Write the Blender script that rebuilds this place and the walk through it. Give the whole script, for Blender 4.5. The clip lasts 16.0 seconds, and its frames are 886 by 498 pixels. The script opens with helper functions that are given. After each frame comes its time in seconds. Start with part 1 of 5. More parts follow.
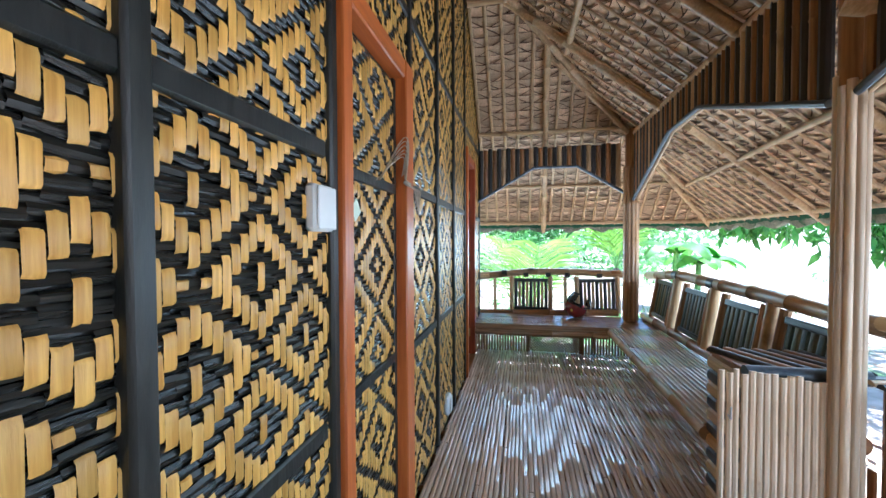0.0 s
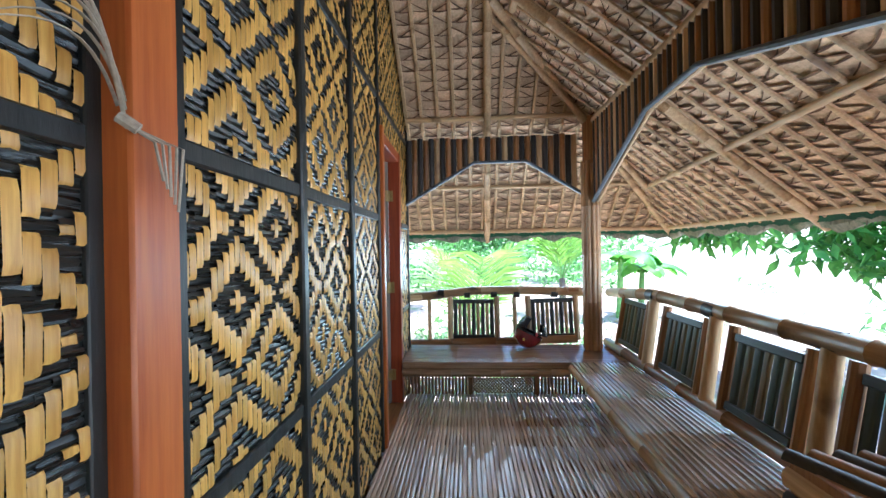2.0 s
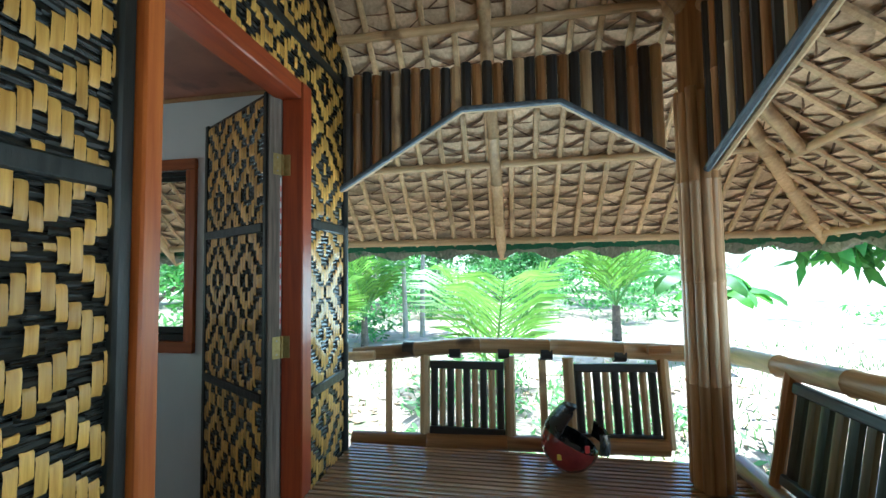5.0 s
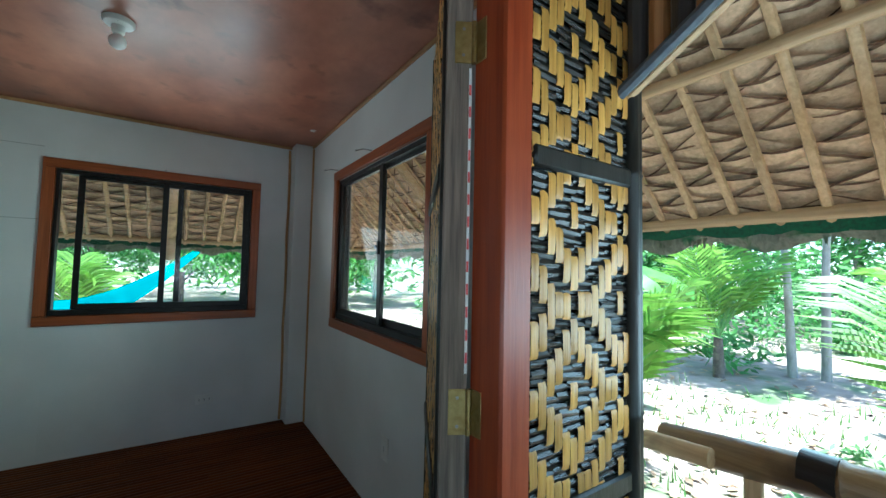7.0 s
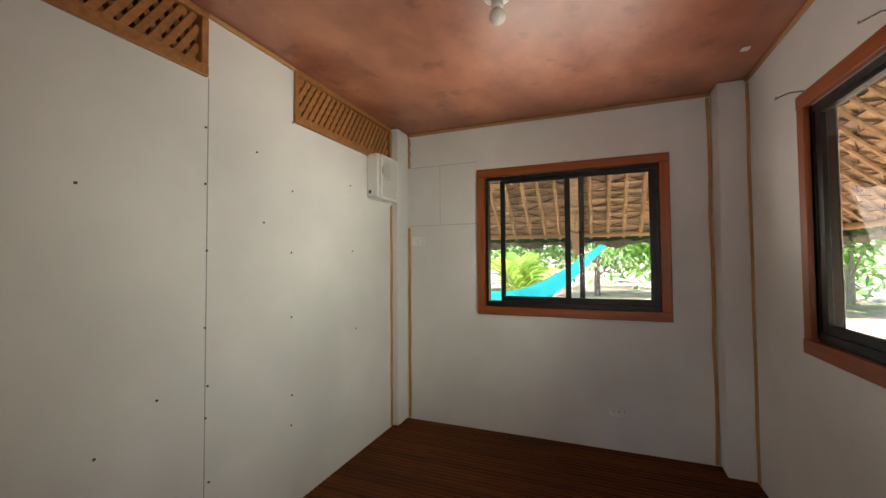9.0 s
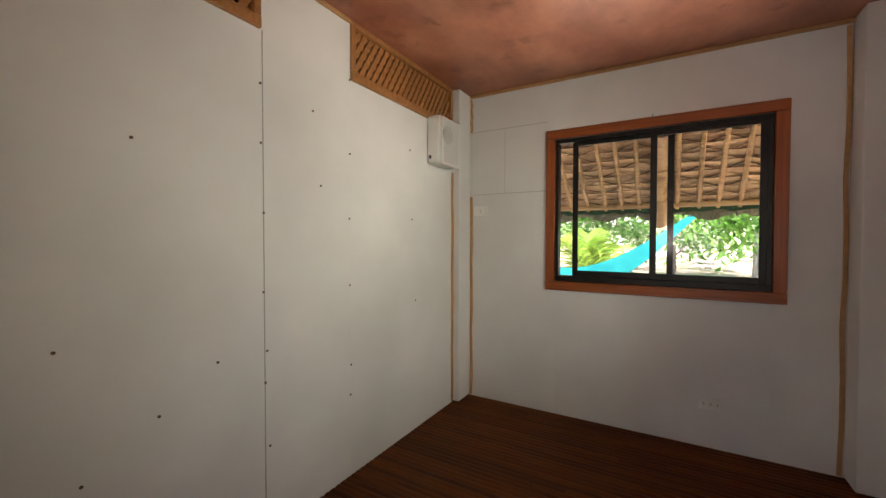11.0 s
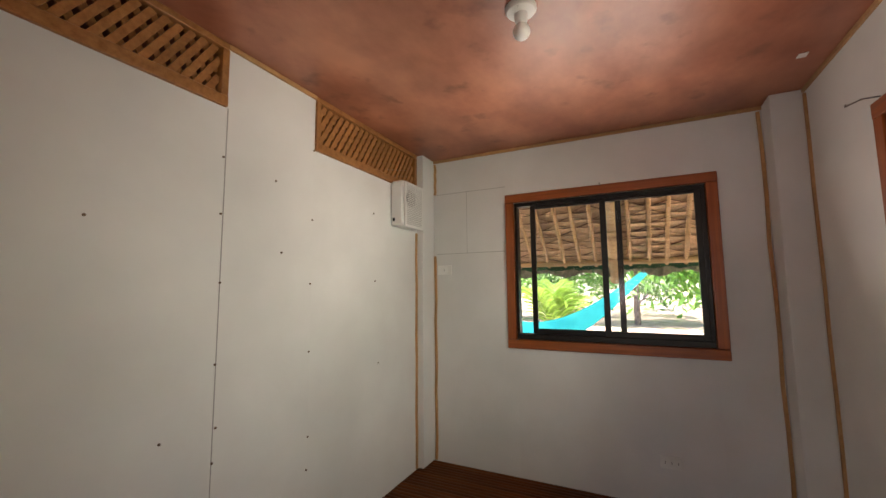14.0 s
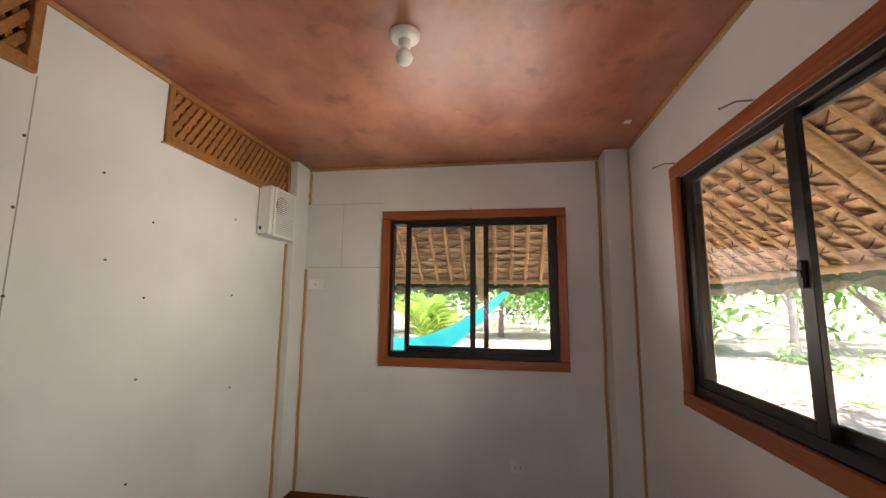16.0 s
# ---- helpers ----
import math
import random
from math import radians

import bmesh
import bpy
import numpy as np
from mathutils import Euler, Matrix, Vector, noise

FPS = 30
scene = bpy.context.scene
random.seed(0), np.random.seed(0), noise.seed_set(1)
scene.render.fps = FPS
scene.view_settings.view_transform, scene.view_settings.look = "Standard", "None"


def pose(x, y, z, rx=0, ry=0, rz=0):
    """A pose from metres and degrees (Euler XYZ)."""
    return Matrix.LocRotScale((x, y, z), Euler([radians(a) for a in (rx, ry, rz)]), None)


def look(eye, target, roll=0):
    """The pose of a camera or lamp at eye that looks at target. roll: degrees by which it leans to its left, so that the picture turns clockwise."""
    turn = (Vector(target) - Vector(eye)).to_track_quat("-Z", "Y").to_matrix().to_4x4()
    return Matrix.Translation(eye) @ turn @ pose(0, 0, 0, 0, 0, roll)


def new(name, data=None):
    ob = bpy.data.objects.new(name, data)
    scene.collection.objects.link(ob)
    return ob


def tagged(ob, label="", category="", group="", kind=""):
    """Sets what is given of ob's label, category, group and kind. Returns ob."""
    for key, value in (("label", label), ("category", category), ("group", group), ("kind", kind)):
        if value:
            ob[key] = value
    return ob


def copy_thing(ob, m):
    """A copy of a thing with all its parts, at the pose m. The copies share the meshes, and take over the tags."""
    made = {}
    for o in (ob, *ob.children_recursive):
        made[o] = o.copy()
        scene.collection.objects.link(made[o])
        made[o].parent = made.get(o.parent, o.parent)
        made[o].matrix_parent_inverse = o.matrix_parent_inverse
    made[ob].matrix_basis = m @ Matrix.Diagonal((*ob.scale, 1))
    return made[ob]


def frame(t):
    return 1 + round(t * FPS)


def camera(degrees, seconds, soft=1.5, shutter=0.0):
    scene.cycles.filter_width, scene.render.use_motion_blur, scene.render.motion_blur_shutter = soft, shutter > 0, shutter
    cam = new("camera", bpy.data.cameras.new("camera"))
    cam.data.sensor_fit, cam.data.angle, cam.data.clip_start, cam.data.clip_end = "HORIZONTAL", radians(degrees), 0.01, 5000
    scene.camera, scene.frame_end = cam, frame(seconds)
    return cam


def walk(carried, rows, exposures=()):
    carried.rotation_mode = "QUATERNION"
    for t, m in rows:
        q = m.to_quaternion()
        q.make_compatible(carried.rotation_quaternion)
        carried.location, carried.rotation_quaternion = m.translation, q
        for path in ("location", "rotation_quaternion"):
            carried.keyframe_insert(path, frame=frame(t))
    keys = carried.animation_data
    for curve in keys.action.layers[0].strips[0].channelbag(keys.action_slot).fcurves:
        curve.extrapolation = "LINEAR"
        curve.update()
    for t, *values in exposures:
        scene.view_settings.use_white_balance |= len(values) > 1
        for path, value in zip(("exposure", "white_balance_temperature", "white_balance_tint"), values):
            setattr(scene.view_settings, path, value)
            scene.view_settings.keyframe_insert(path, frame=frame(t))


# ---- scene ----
cam = camera(97.0, 16.0)
PATH = [
    (0, (0.09, 0.257, 1.251), (-0.304, 2.217, 1.203), -0.2),
    (0.5, (0.078, 0.437, 1.245), (-0.006, 2.434, 1.202), -0.6),
    (1, (0.026, 0.708, 1.27), (0.063, 2.707, 1.242), -1.0),
    (1.5, (0.062, 0.976, 1.254), (0.016, 2.976, 1.239), -1.2),
    (2, (0.146, 1.259, 1.281), (0.024, 3.255, 1.279), -1.0),
    (2.5, (0.193, 1.532, 1.265), (0.104, 3.529, 1.3), -0.8),
    (3, (0.244, 1.806, 1.282), (0.202, 3.804, 1.353), -0.6),
    (3.2, (0.267, 1.933, 1.279), (0.225, 3.931, 1.378), -0.5),
    (5.3, (0.443, 3.138, 1.278), (-0.005, 5.085, 1.377), -0.7),
    (5.5, (0.428, 3.24, 1.266), (-0.112, 5.163, 1.366), -0.5),
    (6, (0.323, 3.515, 1.258), (-0.495, 5.337, 1.366), 0.1),
    (6.5, (0.251, 3.767, 1.228), (-0.984, 5.337, 1.331), 0.6),
    (7, (0.14, 3.995, 1.248), (-1.523, 5.1, 1.353), 1.2),
    (7.5, (-0.089, 4.076, 1.187), (-2.001, 4.645, 1.325), 0.7),
    (8, (-0.284, 4.056, 1.206), (-2.281, 4.103, 1.316), -0.5),
    (8.3, (-0.366, 4.058, 1.23), (-2.349, 3.815, 1.327), -0.9),
    (8.5, (-0.421, 4.071, 1.224), (-2.374, 3.655, 1.326), -0.6),
    (9, (-0.489, 4.072, 1.229), (-2.348, 3.336, 1.293), -0.4),
    (9.5, (-0.503, 4.063, 1.219), (-2.288, 3.161, 1.224), -0.3),
    (9.7, (-0.51, 4.053, 1.222), (-2.272, 3.109, 1.201), -0.3),
    (11.8, (-0.689, 3.963, 1.152), (-2.412, 2.948, 1.106), 0.1),
    (12, (-0.678, 3.972, 1.159), (-2.41, 2.975, 1.118), -0.0),
    (12.5, (-0.668, 4.018, 1.167), (-2.438, 3.088, 1.118), 0.1),
    (13, (-0.645, 4.019, 1.174), (-2.425, 3.107, 1.169), 0.6),
    (13.5, (-0.622, 4.037, 1.202), (-2.406, 3.136, 1.28), 0.6),
    (14, (-0.623, 4.054, 1.249), (-2.408, 3.176, 1.451), -0.5),
    (14.5, (-0.623, 4.058, 1.289), (-2.408, 3.207, 1.589), -1.3),
    (15, (-0.619, 4.041, 1.296), (-2.423, 3.249, 1.641), -1.2),
    (15.5, (-0.62, 4.046, 1.297), (-2.483, 3.394, 1.616), -0.1),
    (16, (-0.639, 4.077, 1.278), (-2.599, 3.78, 1.543), 0.6),
]
EXPOSURES = [(0, 2.5, 4850, 9), (3.0, 2.35, 5000, 10), (5.5, 1.9, 4850, -9), (7.0, 1.9, 4850, -4), (7.5, 1.9, 5400, 9), (8.0, 2.4, 5750, 5), (8.7, 2.4, 6750, 19), (12, 2.4, 7000, 25), (16, 2.4, 6950, 26)]
walk(cam, [(t, look(eye, target, roll)) for t, eye, target, roll in PATH],
     exposures=EXPOSURES)

# ---- light ----
YN, YS, XW, ZC = 4.875, 2.60, -3.315, 2.256
world = bpy.data.worlds.new("world")
scene.world = world
world.use_nodes = True
sky = world.node_tree.nodes.new("ShaderNodeTexSky")
sky.sky_type, sky.sun_disc = "NISHITA", False
sky.sun_elevation, sky.sun_rotation = radians(76), radians(65)
world.node_tree.links.new(sky.outputs[0], world.node_tree.nodes["Background"].inputs[0])
world.node_tree.nodes["Background"].inputs[1].default_value = 0.15
sun = new("sun", bpy.data.lights.new("sun", "SUN"))
sun.data.energy, sun.data.angle, sun.data.color = 5.0, radians(0.6), (1, 0.95, 0.86)
sun.matrix_world = look((0, 0, 30), (-6.78, -3.16, 0))


def opening_light(name, at, aim, wide, high, watts, colour, spread=180):
    """Daylight that comes in through one opening of the house."""
    ob = new(name, bpy.data.lights.new(name, "AREA"))
    ob.data.shape, ob.data.size, ob.data.size_y, ob.data.energy, ob.data.color = "RECTANGLE", wide, high, watts, colour
    ob.data.spread = radians(spread)
    ob.matrix_world = look(at, aim)


DAY, GARDEN = (0.81, 0.97, 1.0), (1.0, 0.97, 0.86)
opening_light("daylight_north_opening", (0.4, 5.35, 1.12), (0.4, 0.0, 2.9), 1.5, 0.5, 3.0, DAY)
opening_light("daylight_east_opening", (1.85, 3.4, 1.12), (-1.0, 3.4, 1.15), 2.5, 0.5, 4.6, DAY)
opening_light("daylight_entrance", (1.9, 0.5, 1.0), (-0.2, 1.2, 0.75), 2.2, 1.3, 3.6, DAY)
opening_light("daylight_window_west", (XW + 0.17, 3.87, 1.32), (-1.2, 3.87, 2.35), 1.1, 0.68, 1.05, GARDEN, 135)
opening_light("daylight_window_north", (-1.80, YN - 0.16, 1.375), (-2.9, 1.9, 1.3), 0.62, 0.86, 1.3, (0.90, 1.0, 0.82), 95)


# ---- materials ----
def mat(name, ca, cb, scale=(8, 8, 8), rough=0.6, bump=0.15, vary=0.25, metal=0.0, big=1.2, coat=0.0, spots=None):
    """A surface of two mixed colours with grain, large stains and a change from piece to piece."""
    m = bpy.data.materials.new(name)
    m.use_nodes = True
    t = m.node_tree
    n, link = t.nodes, t.links.new
    b = n["Principled BSDF"]
    co = n.new("ShaderNodeTexCoord")
    mp = n.new("ShaderNodeMapping")
    mp.inputs["Scale"].default_value = scale
    link(co.outputs["Object"], mp.inputs[0])
    oi, ge = n.new("ShaderNodeObjectInfo"), n.new("ShaderNodeNewGeometry")
    add = n.new("ShaderNodeMath")
    link(oi.outputs["Random"], add.inputs[0]), link(ge.outputs["Random Per Island"], add.inputs[1])
    fr = n.new("ShaderNodeMath")
    fr.operation = "FRACT"
    link(add.outputs[0], fr.inputs[0])
    off = n.new("ShaderNodeMath")
    off.operation, off.inputs[1].default_value = "MULTIPLY", 37.0
    link(fr.outputs[0], off.inputs[0])
    link(off.outputs[0], mp.inputs["Location"])
    n1 = n.new("ShaderNodeTexNoise")
    n1.inputs["Scale"].default_value, n1.inputs["Detail"].default_value, n1.inputs["Roughness"].default_value = 1.0, 5.0, 0.6
    link(mp.outputs[0], n1.inputs["Vector"])
    n2 = n.new("ShaderNodeTexNoise")
    n2.inputs["Scale"].default_value, n2.inputs["Detail"].default_value = big, 3.0
    link(co.outputs["Object"], n2.inputs["Vector"])
    ramp = n.new("ShaderNodeValToRGB")
    ramp.color_ramp.elements[0].position, ramp.color_ramp.elements[1].position = 0.3, 0.7
    ramp.color_ramp.elements[0].color, ramp.color_ramp.elements[1].color = (*ca, 1), (*cb, 1)
    link(n1.outputs["Fac"], ramp.inputs[0])
    hsv = n.new("ShaderNodeHueSaturation")
    mr = n.new("ShaderNodeMapRange")
    mr.inputs[3].default_value, mr.inputs[4].default_value = 1 - vary, 1 + vary
    link(fr.outputs[0], mr.inputs[0])
    mr2 = n.new("ShaderNodeMapRange")
    mr2.inputs[1].default_value, mr2.inputs[2].default_value = 0.3, 0.7
    mr2.inputs[3].default_value, mr2.inputs[4].default_value = 0.82, 1.14
    link(n2.outputs["Fac"], mr2.inputs[0])
    mu = n.new("ShaderNodeMath")
    mu.operation = "MULTIPLY"
    link(mr.outputs[0], mu.inputs[0]), link(mr2.outputs[0], mu.inputs[1])
    link(mu.outputs[0], hsv.inputs["Value"])
    link(ramp.outputs[0], hsv.inputs["Color"])
    last = hsv.outputs[0]
    if spots:
        n3 = n.new("ShaderNodeTexNoise")
        n3.inputs["Scale"].default_value, n3.inputs["Detail"].default_value = spots[1], 4.0
        link(co.outputs["Object"], n3.inputs["Vector"])
        mr3 = n.new("ShaderNodeMapRange")
        mr3.inputs[1].default_value, mr3.inputs[2].default_value = spots[2], spots[2] + 0.12
        link(n3.outputs["Fac"], mr3.inputs[0])
        mix = n.new("ShaderNodeMix")
        mix.data_type = "RGBA"
        mix.inputs[7].default_value = (*spots[0], 1)
        link(mr3.outputs[0], mix.inputs[0]), link(last, mix.inputs[6])
        last = mix.outputs[2]
    link(last, b.inputs["Base Color"])
    rr = n.new("ShaderNodeMapRange")
    rr.inputs[3].default_value, rr.inputs[4].default_value = max(rough - 0.12, 0.03), min(rough + 0.15, 1)
    link(n1.outputs["Fac"], rr.inputs[0])
    link(rr.outputs[0], b.inputs["Roughness"])
    b.inputs["Metallic"].default_value = metal
    b.inputs["Coat Weight"].default_value = coat
    b.inputs["Coat Roughness"].default_value = 0.25
    if bump:
        bu = n.new("ShaderNodeBump")
        bu.inputs["Strength"].default_value, bu.inputs["Distance"].default_value = bump, 0.01
        link(n1.outputs["Fac"], bu.inputs["Height"])
        link(bu.outputs[0], b.inputs["Normal"])
    return m


def grain(axis, along=3, across=60):
    return tuple(along if a == axis else across for a in "xyz")


STRAW = mat("golden_bamboo_strip", (0.46, 0.22, 0.035), (0.74, 0.44, 0.10), (90, 90, 5), 0.38, 0.25, 0.22)
INK = mat("black_bamboo_strip", (0.006, 0.006, 0.005), (0.028, 0.026, 0.021), (90, 5, 90), 0.27, 0.25, 0.4)
BATTEN = mat("dark_stained_batten", (0.007, 0.008, 0.007), (0.028, 0.028, 0.024), (40, 40, 6), 0.42, 0.3, 0.3)
REDWOOD = {a: mat("varnished_red_wood_" + a, (0.34, 0.068, 0.011), (0.55, 0.155, 0.026), grain(a, 2.5, 45), 0.42, 0.12, 0.12, coat=0.1) for a in "xyz"}
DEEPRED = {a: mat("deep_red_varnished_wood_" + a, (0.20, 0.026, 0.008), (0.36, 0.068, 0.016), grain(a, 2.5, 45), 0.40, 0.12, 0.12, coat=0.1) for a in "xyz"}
FRAMEWOOD = {a: mat("window_frame_wood_" + a, (0.21, 0.046, 0.009), (0.38, 0.10, 0.022), grain(a, 2.5, 60), 0.38, 0.15, 0.1) for a in "xyz"}
TAN = {a: mat("tan_bamboo_" + a, (0.42, 0.26, 0.12), (0.62, 0.43, 0.23), grain(a, 3, 70), 0.42, 0.2, 0.18, spots=((0.20, 0.11, 0.05), 5, 0.62)) for a in "xyz"}
BROWN = {a: mat("brown_bamboo_" + a, (0.19, 0.078, 0.025), (0.38, 0.185, 0.065), grain(a, 3, 70), 0.36, 0.2, 0.25) for a in "xyz"}
DARK = {a: mat("black_stained_bamboo_" + a, (0.012, 0.012, 0.014), (0.045, 0.04, 0.038), grain(a, 3, 70), 0.38, 0.2, 0.3) for a in "xyz"}
GREENDARK = mat("dark_green_stained_bamboo", (0.010, 0.014, 0.010), (0.028, 0.034, 0.022), (70, 70, 3), 0.36, 0.2, 0.25)
OLIVE = mat("olive_brown_bamboo", (0.06, 0.042, 0.018), (0.14, 0.095, 0.042), (70, 70, 3), 0.36, 0.2, 0.25)
POSTCLAD = mat("brown_post_cladding", (0.29, 0.15, 0.065), (0.50, 0.30, 0.145), (70, 70, 3), 0.36, 0.2, 0.2, spots=((0.16, 0.08, 0.035), 4, 0.60))
RAIL = {a: mat("rail_bamboo_" + a, (0.26, 0.145, 0.06), (0.44, 0.28, 0.13), grain(a, 3, 70), 0.38, 0.2, 0.2, spots=((0.10, 0.055, 0.03), 5, 0.60)) for a in "xyz"}
PALECANE = mat("sun_bleached_bamboo", (0.56, 0.39, 0.24), (0.78, 0.61, 0.43), (70, 70, 3), 0.38, 0.2, 0.2, spots=((0.36, 0.21, 0.11), 7, 0.62))
BENCHTOP = {a: mat("bench_slat_" + a, (0.22, 0.12, 0.06), (0.46, 0.29, 0.165), grain(a, 3, 60), 0.18, 0.10, 0.28, coat=0.4) for a in "xyz"}
FLOORSLAT = mat("porch_floor_slat", (0.40, 0.265, 0.175), (0.72, 0.54, 0.39), (70, 3, 70), 0.18, 0.12, 0.3, coat=0.35)
ROOMFLOOR = mat("dark_brown_floor_slat", (0.062, 0.016, 0.003), (0.135, 0.040, 0.007), (70, 4, 70), 0.55, 0.2, 0.3)
ROOMFLOOR.node_tree.nodes["Principled BSDF"].inputs["Specular IOR Level"].default_value = 0.15
LEAFTHATCH = mat("dry_thatch_leaf", (0.52, 0.35, 0.205), (0.76, 0.55, 0.35), (60, 60, 60), 0.8, 0.5, 0.22, big=6)
# dark brown for leaf margins, with the shade between thatch rows put into it
EDGESHADE = mat("leaf_margin_and_row_shade", (0.07, 0.035, 0.018), (0.19, 0.10, 0.05), (60, 60, 60), 0.9, 0.2, 0.4)
THATCHBACK = mat("thatch_outer", (0.12, 0.08, 0.05), (0.22, 0.15, 0.09), (20, 20, 20), 0.95, 0.6, 0.1)
EAVEFRINGE = mat("weathered_eave_fringe", (0.16, 0.17, 0.12), (0.34, 0.33, 0.25), (60, 60, 20), 0.9, 0.6, 0.3, spots=((0.03, 0.13, 0.05), 9, 0.56))
NET = mat("dark_green_net", (0.008, 0.06, 0.025), (0.02, 0.14, 0.06), (80, 80, 80), 0.7, 0.2, 0.2)
PIPE = mat("dark_blue_grey_trim_tube", (0.05, 0.06, 0.075), (0.12, 0.14, 0.165), (30, 30, 30), 0.4, 0.1, 0.1)
PAINT = mat("pale_blue_white_paint", (0.69, 0.69, 0.685), (0.745, 0.745, 0.74), (3, 3, 3), 0.55, 0.03, 0.0, big=0.8)
PLYWOOD = mat("red_brown_plywood", (0.29, 0.09, 0.048), (0.52, 0.22, 0.13), (2.4, 3.6, 3), 0.36, 0.03, 0.05, big=2.6, spots=((0.20, 0.07, 0.04), 5.5, 0.60))
VENTWOOD = mat("varnished_vent_wood", (0.26, 0.10, 0.028), (0.44, 0.20, 0.065), (40, 12, 40), 0.45, 0.1, 0.12)
CEILTRIM = mat("thin_ceiling_strip_wood", (0.40, 0.21, 0.085), (0.52, 0.30, 0.13), (40, 40, 40), 0.5, 0.1, 0.1)
ALU = mat("black_aluminium", (0.010, 0.009, 0.008), (0.022, 0.02, 0.018), (20, 20, 20), 0.38, 0.02, 0.0, metal=0.4)
WHITE = mat("white_plastic", (0.72, 0.72, 0.70), (0.78, 0.78, 0.76), (10, 10, 10), 0.4, 0.02, 0.0)
BULBGLASS = mat("milky_bulb_glass", (0.82, 0.80, 0.78), (0.86, 0.84, 0.82), (10, 10, 10), 0.25, 0.0, 0.0)
OLDWOOD = mat("grey_weathered_wood", (0.095, 0.075, 0.058), (0.25, 0.20, 0.16), (70, 70, 4), 0.8, 0.5, 0.15)
BRASS = mat("worn_brass", (0.30, 0.22, 0.08), (0.46, 0.36, 0.15), (60, 60, 60), 0.42, 0.05, 0.0, metal=0.9)
STEEL = mat("grey_steel", (0.25, 0.25, 0.26), (0.4, 0.4, 0.4), (60, 60, 60), 0.35, 0.05, 0.0, metal=0.9)
RUST = mat("rusty_screw", (0.06, 0.04, 0.03), (0.16, 0.09, 0.05), (200, 200, 200), 0.8, 0.1, 0.2)
SEAM = mat("wall_board_joint", (0.30, 0.30, 0.30), (0.42, 0.42, 0.42), (60, 60, 60), 0.8, 0.05, 0.0)
TWINE = mat("pale_twine", (0.30, 0.26, 0.19), (0.48, 0.42, 0.33), (90, 90, 90), 0.8, 0.2, 0.2)
ORANGE = mat("orange_lashing", (0.55, 0.19, 0.02), (0.72, 0.30, 0.04), (90, 90, 90), 0.6, 0.1, 0.2)
PALEGREEN = mat("pale_green_card", (0.55, 0.66, 0.52), (0.68, 0.76, 0.64), (30, 30, 30), 0.6, 0.02, 0.0)
HELMETRED = mat("dark_red_shell", (0.16, 0.015, 0.02), (0.30, 0.03, 0.035), (12, 12, 12), 0.22, 0.0, 0.0, coat=0.6)
HELMETBLACK = mat("black_shell", (0.008, 0.009, 0.012), (0.02, 0.022, 0.026), (12, 12, 12), 0.25, 0.0, 0.0)
SIGNRED = mat("red_print", (0.6, 0.05, 0.06), (0.7, 0.09, 0.08), (30, 30, 30), 0.4, 0.0, 0.0)
SIGNYELLOW = mat("yellow_print", (0.7, 0.45, 0.05), (0.8, 0.55, 0.1), (30, 30, 30), 0.4, 0.0, 0.0)
SOIL = mat("dry_leaf_littered_soil", (0.29, 0.215, 0.165), (0.50, 0.39, 0.31), (3, 3, 3), 0.95, 0.6, 0.1, big=0.25, spots=((0.10, 0.16, 0.05), 0.7, 0.55))
LITTER = mat("fallen_leaf", (0.24, 0.13, 0.07), (0.46, 0.32, 0.20), (20, 20, 20), 0.9, 0.2, 0.4)
GRASS = mat("grass_blade", (0.10, 0.23, 0.05), (0.24, 0.42, 0.12), (9, 9, 9), 0.6, 0.0, 0.35)
BARK = mat("grey_brown_bark", (0.09, 0.065, 0.05), (0.24, 0.19, 0.15), (14, 14, 5), 0.95, 0.7, 0.1)
PALEBARK = mat("pale_bark", (0.26, 0.24, 0.20), (0.46, 0.43, 0.38), (14, 14, 5), 0.9, 0.5, 0.1)
CONCRETE = mat("grey_concrete", (0.32, 0.31, 0.29), (0.46, 0.45, 0.42), (9, 9, 9), 0.9, 0.3, 0.05)
TIN = mat("far_tin_roof", (0.40, 0.42, 0.44), (0.55, 0.57, 0.58), (6, 6, 6), 0.5, 0.1, 0.1)


def leaf_mat(name, ca, cb, glow=0.45):
    m = mat(name, ca, cb, (5, 5, 5), 0.45, 0.0, 0.4)
    n, link = m.node_tree.nodes, m.node_tree.links.new
    tr, mx = n.new("ShaderNodeBsdfTranslucent"), n.new("ShaderNodeMixShader")
    b = n["Principled BSDF"]
    link(b.inputs["Base Color"].links[0].from_socket, tr.inputs[0])
    mx.inputs[0].default_value = glow
    link(b.outputs[0], mx.inputs[1]), link(tr.outputs[0], mx.inputs[2])
    link(mx.outputs[0], n["Material Output"].inputs[0])
    return m


PALMLEAF = leaf_mat("coconut_leaflet", (0.13, 0.28, 0.035), (0.30, 0.48, 0.08))
TEAL = leaf_mat("teal_hammock_cloth", (0.0, 0.42, 0.44), (0.02, 0.62, 0.62), 0.55)
BANANALEAF = leaf_mat("banana_leaf", (0.08, 0.24, 0.03), (0.18, 0.40, 0.06), 0.5)
TREELEAF = leaf_mat("tree_leaf", (0.09, 0.22, 0.055), (0.20, 0.40, 0.11), 0.55)
WEED = leaf_mat("pale_weed_leaf", (0.14, 0.30, 0.09), (0.30, 0.50, 0.20), 0.5)
MANGOLEAF = leaf_mat("mango_leaf", (0.08, 0.25, 0.04), (0.20, 0.42, 0.09), 0.55)

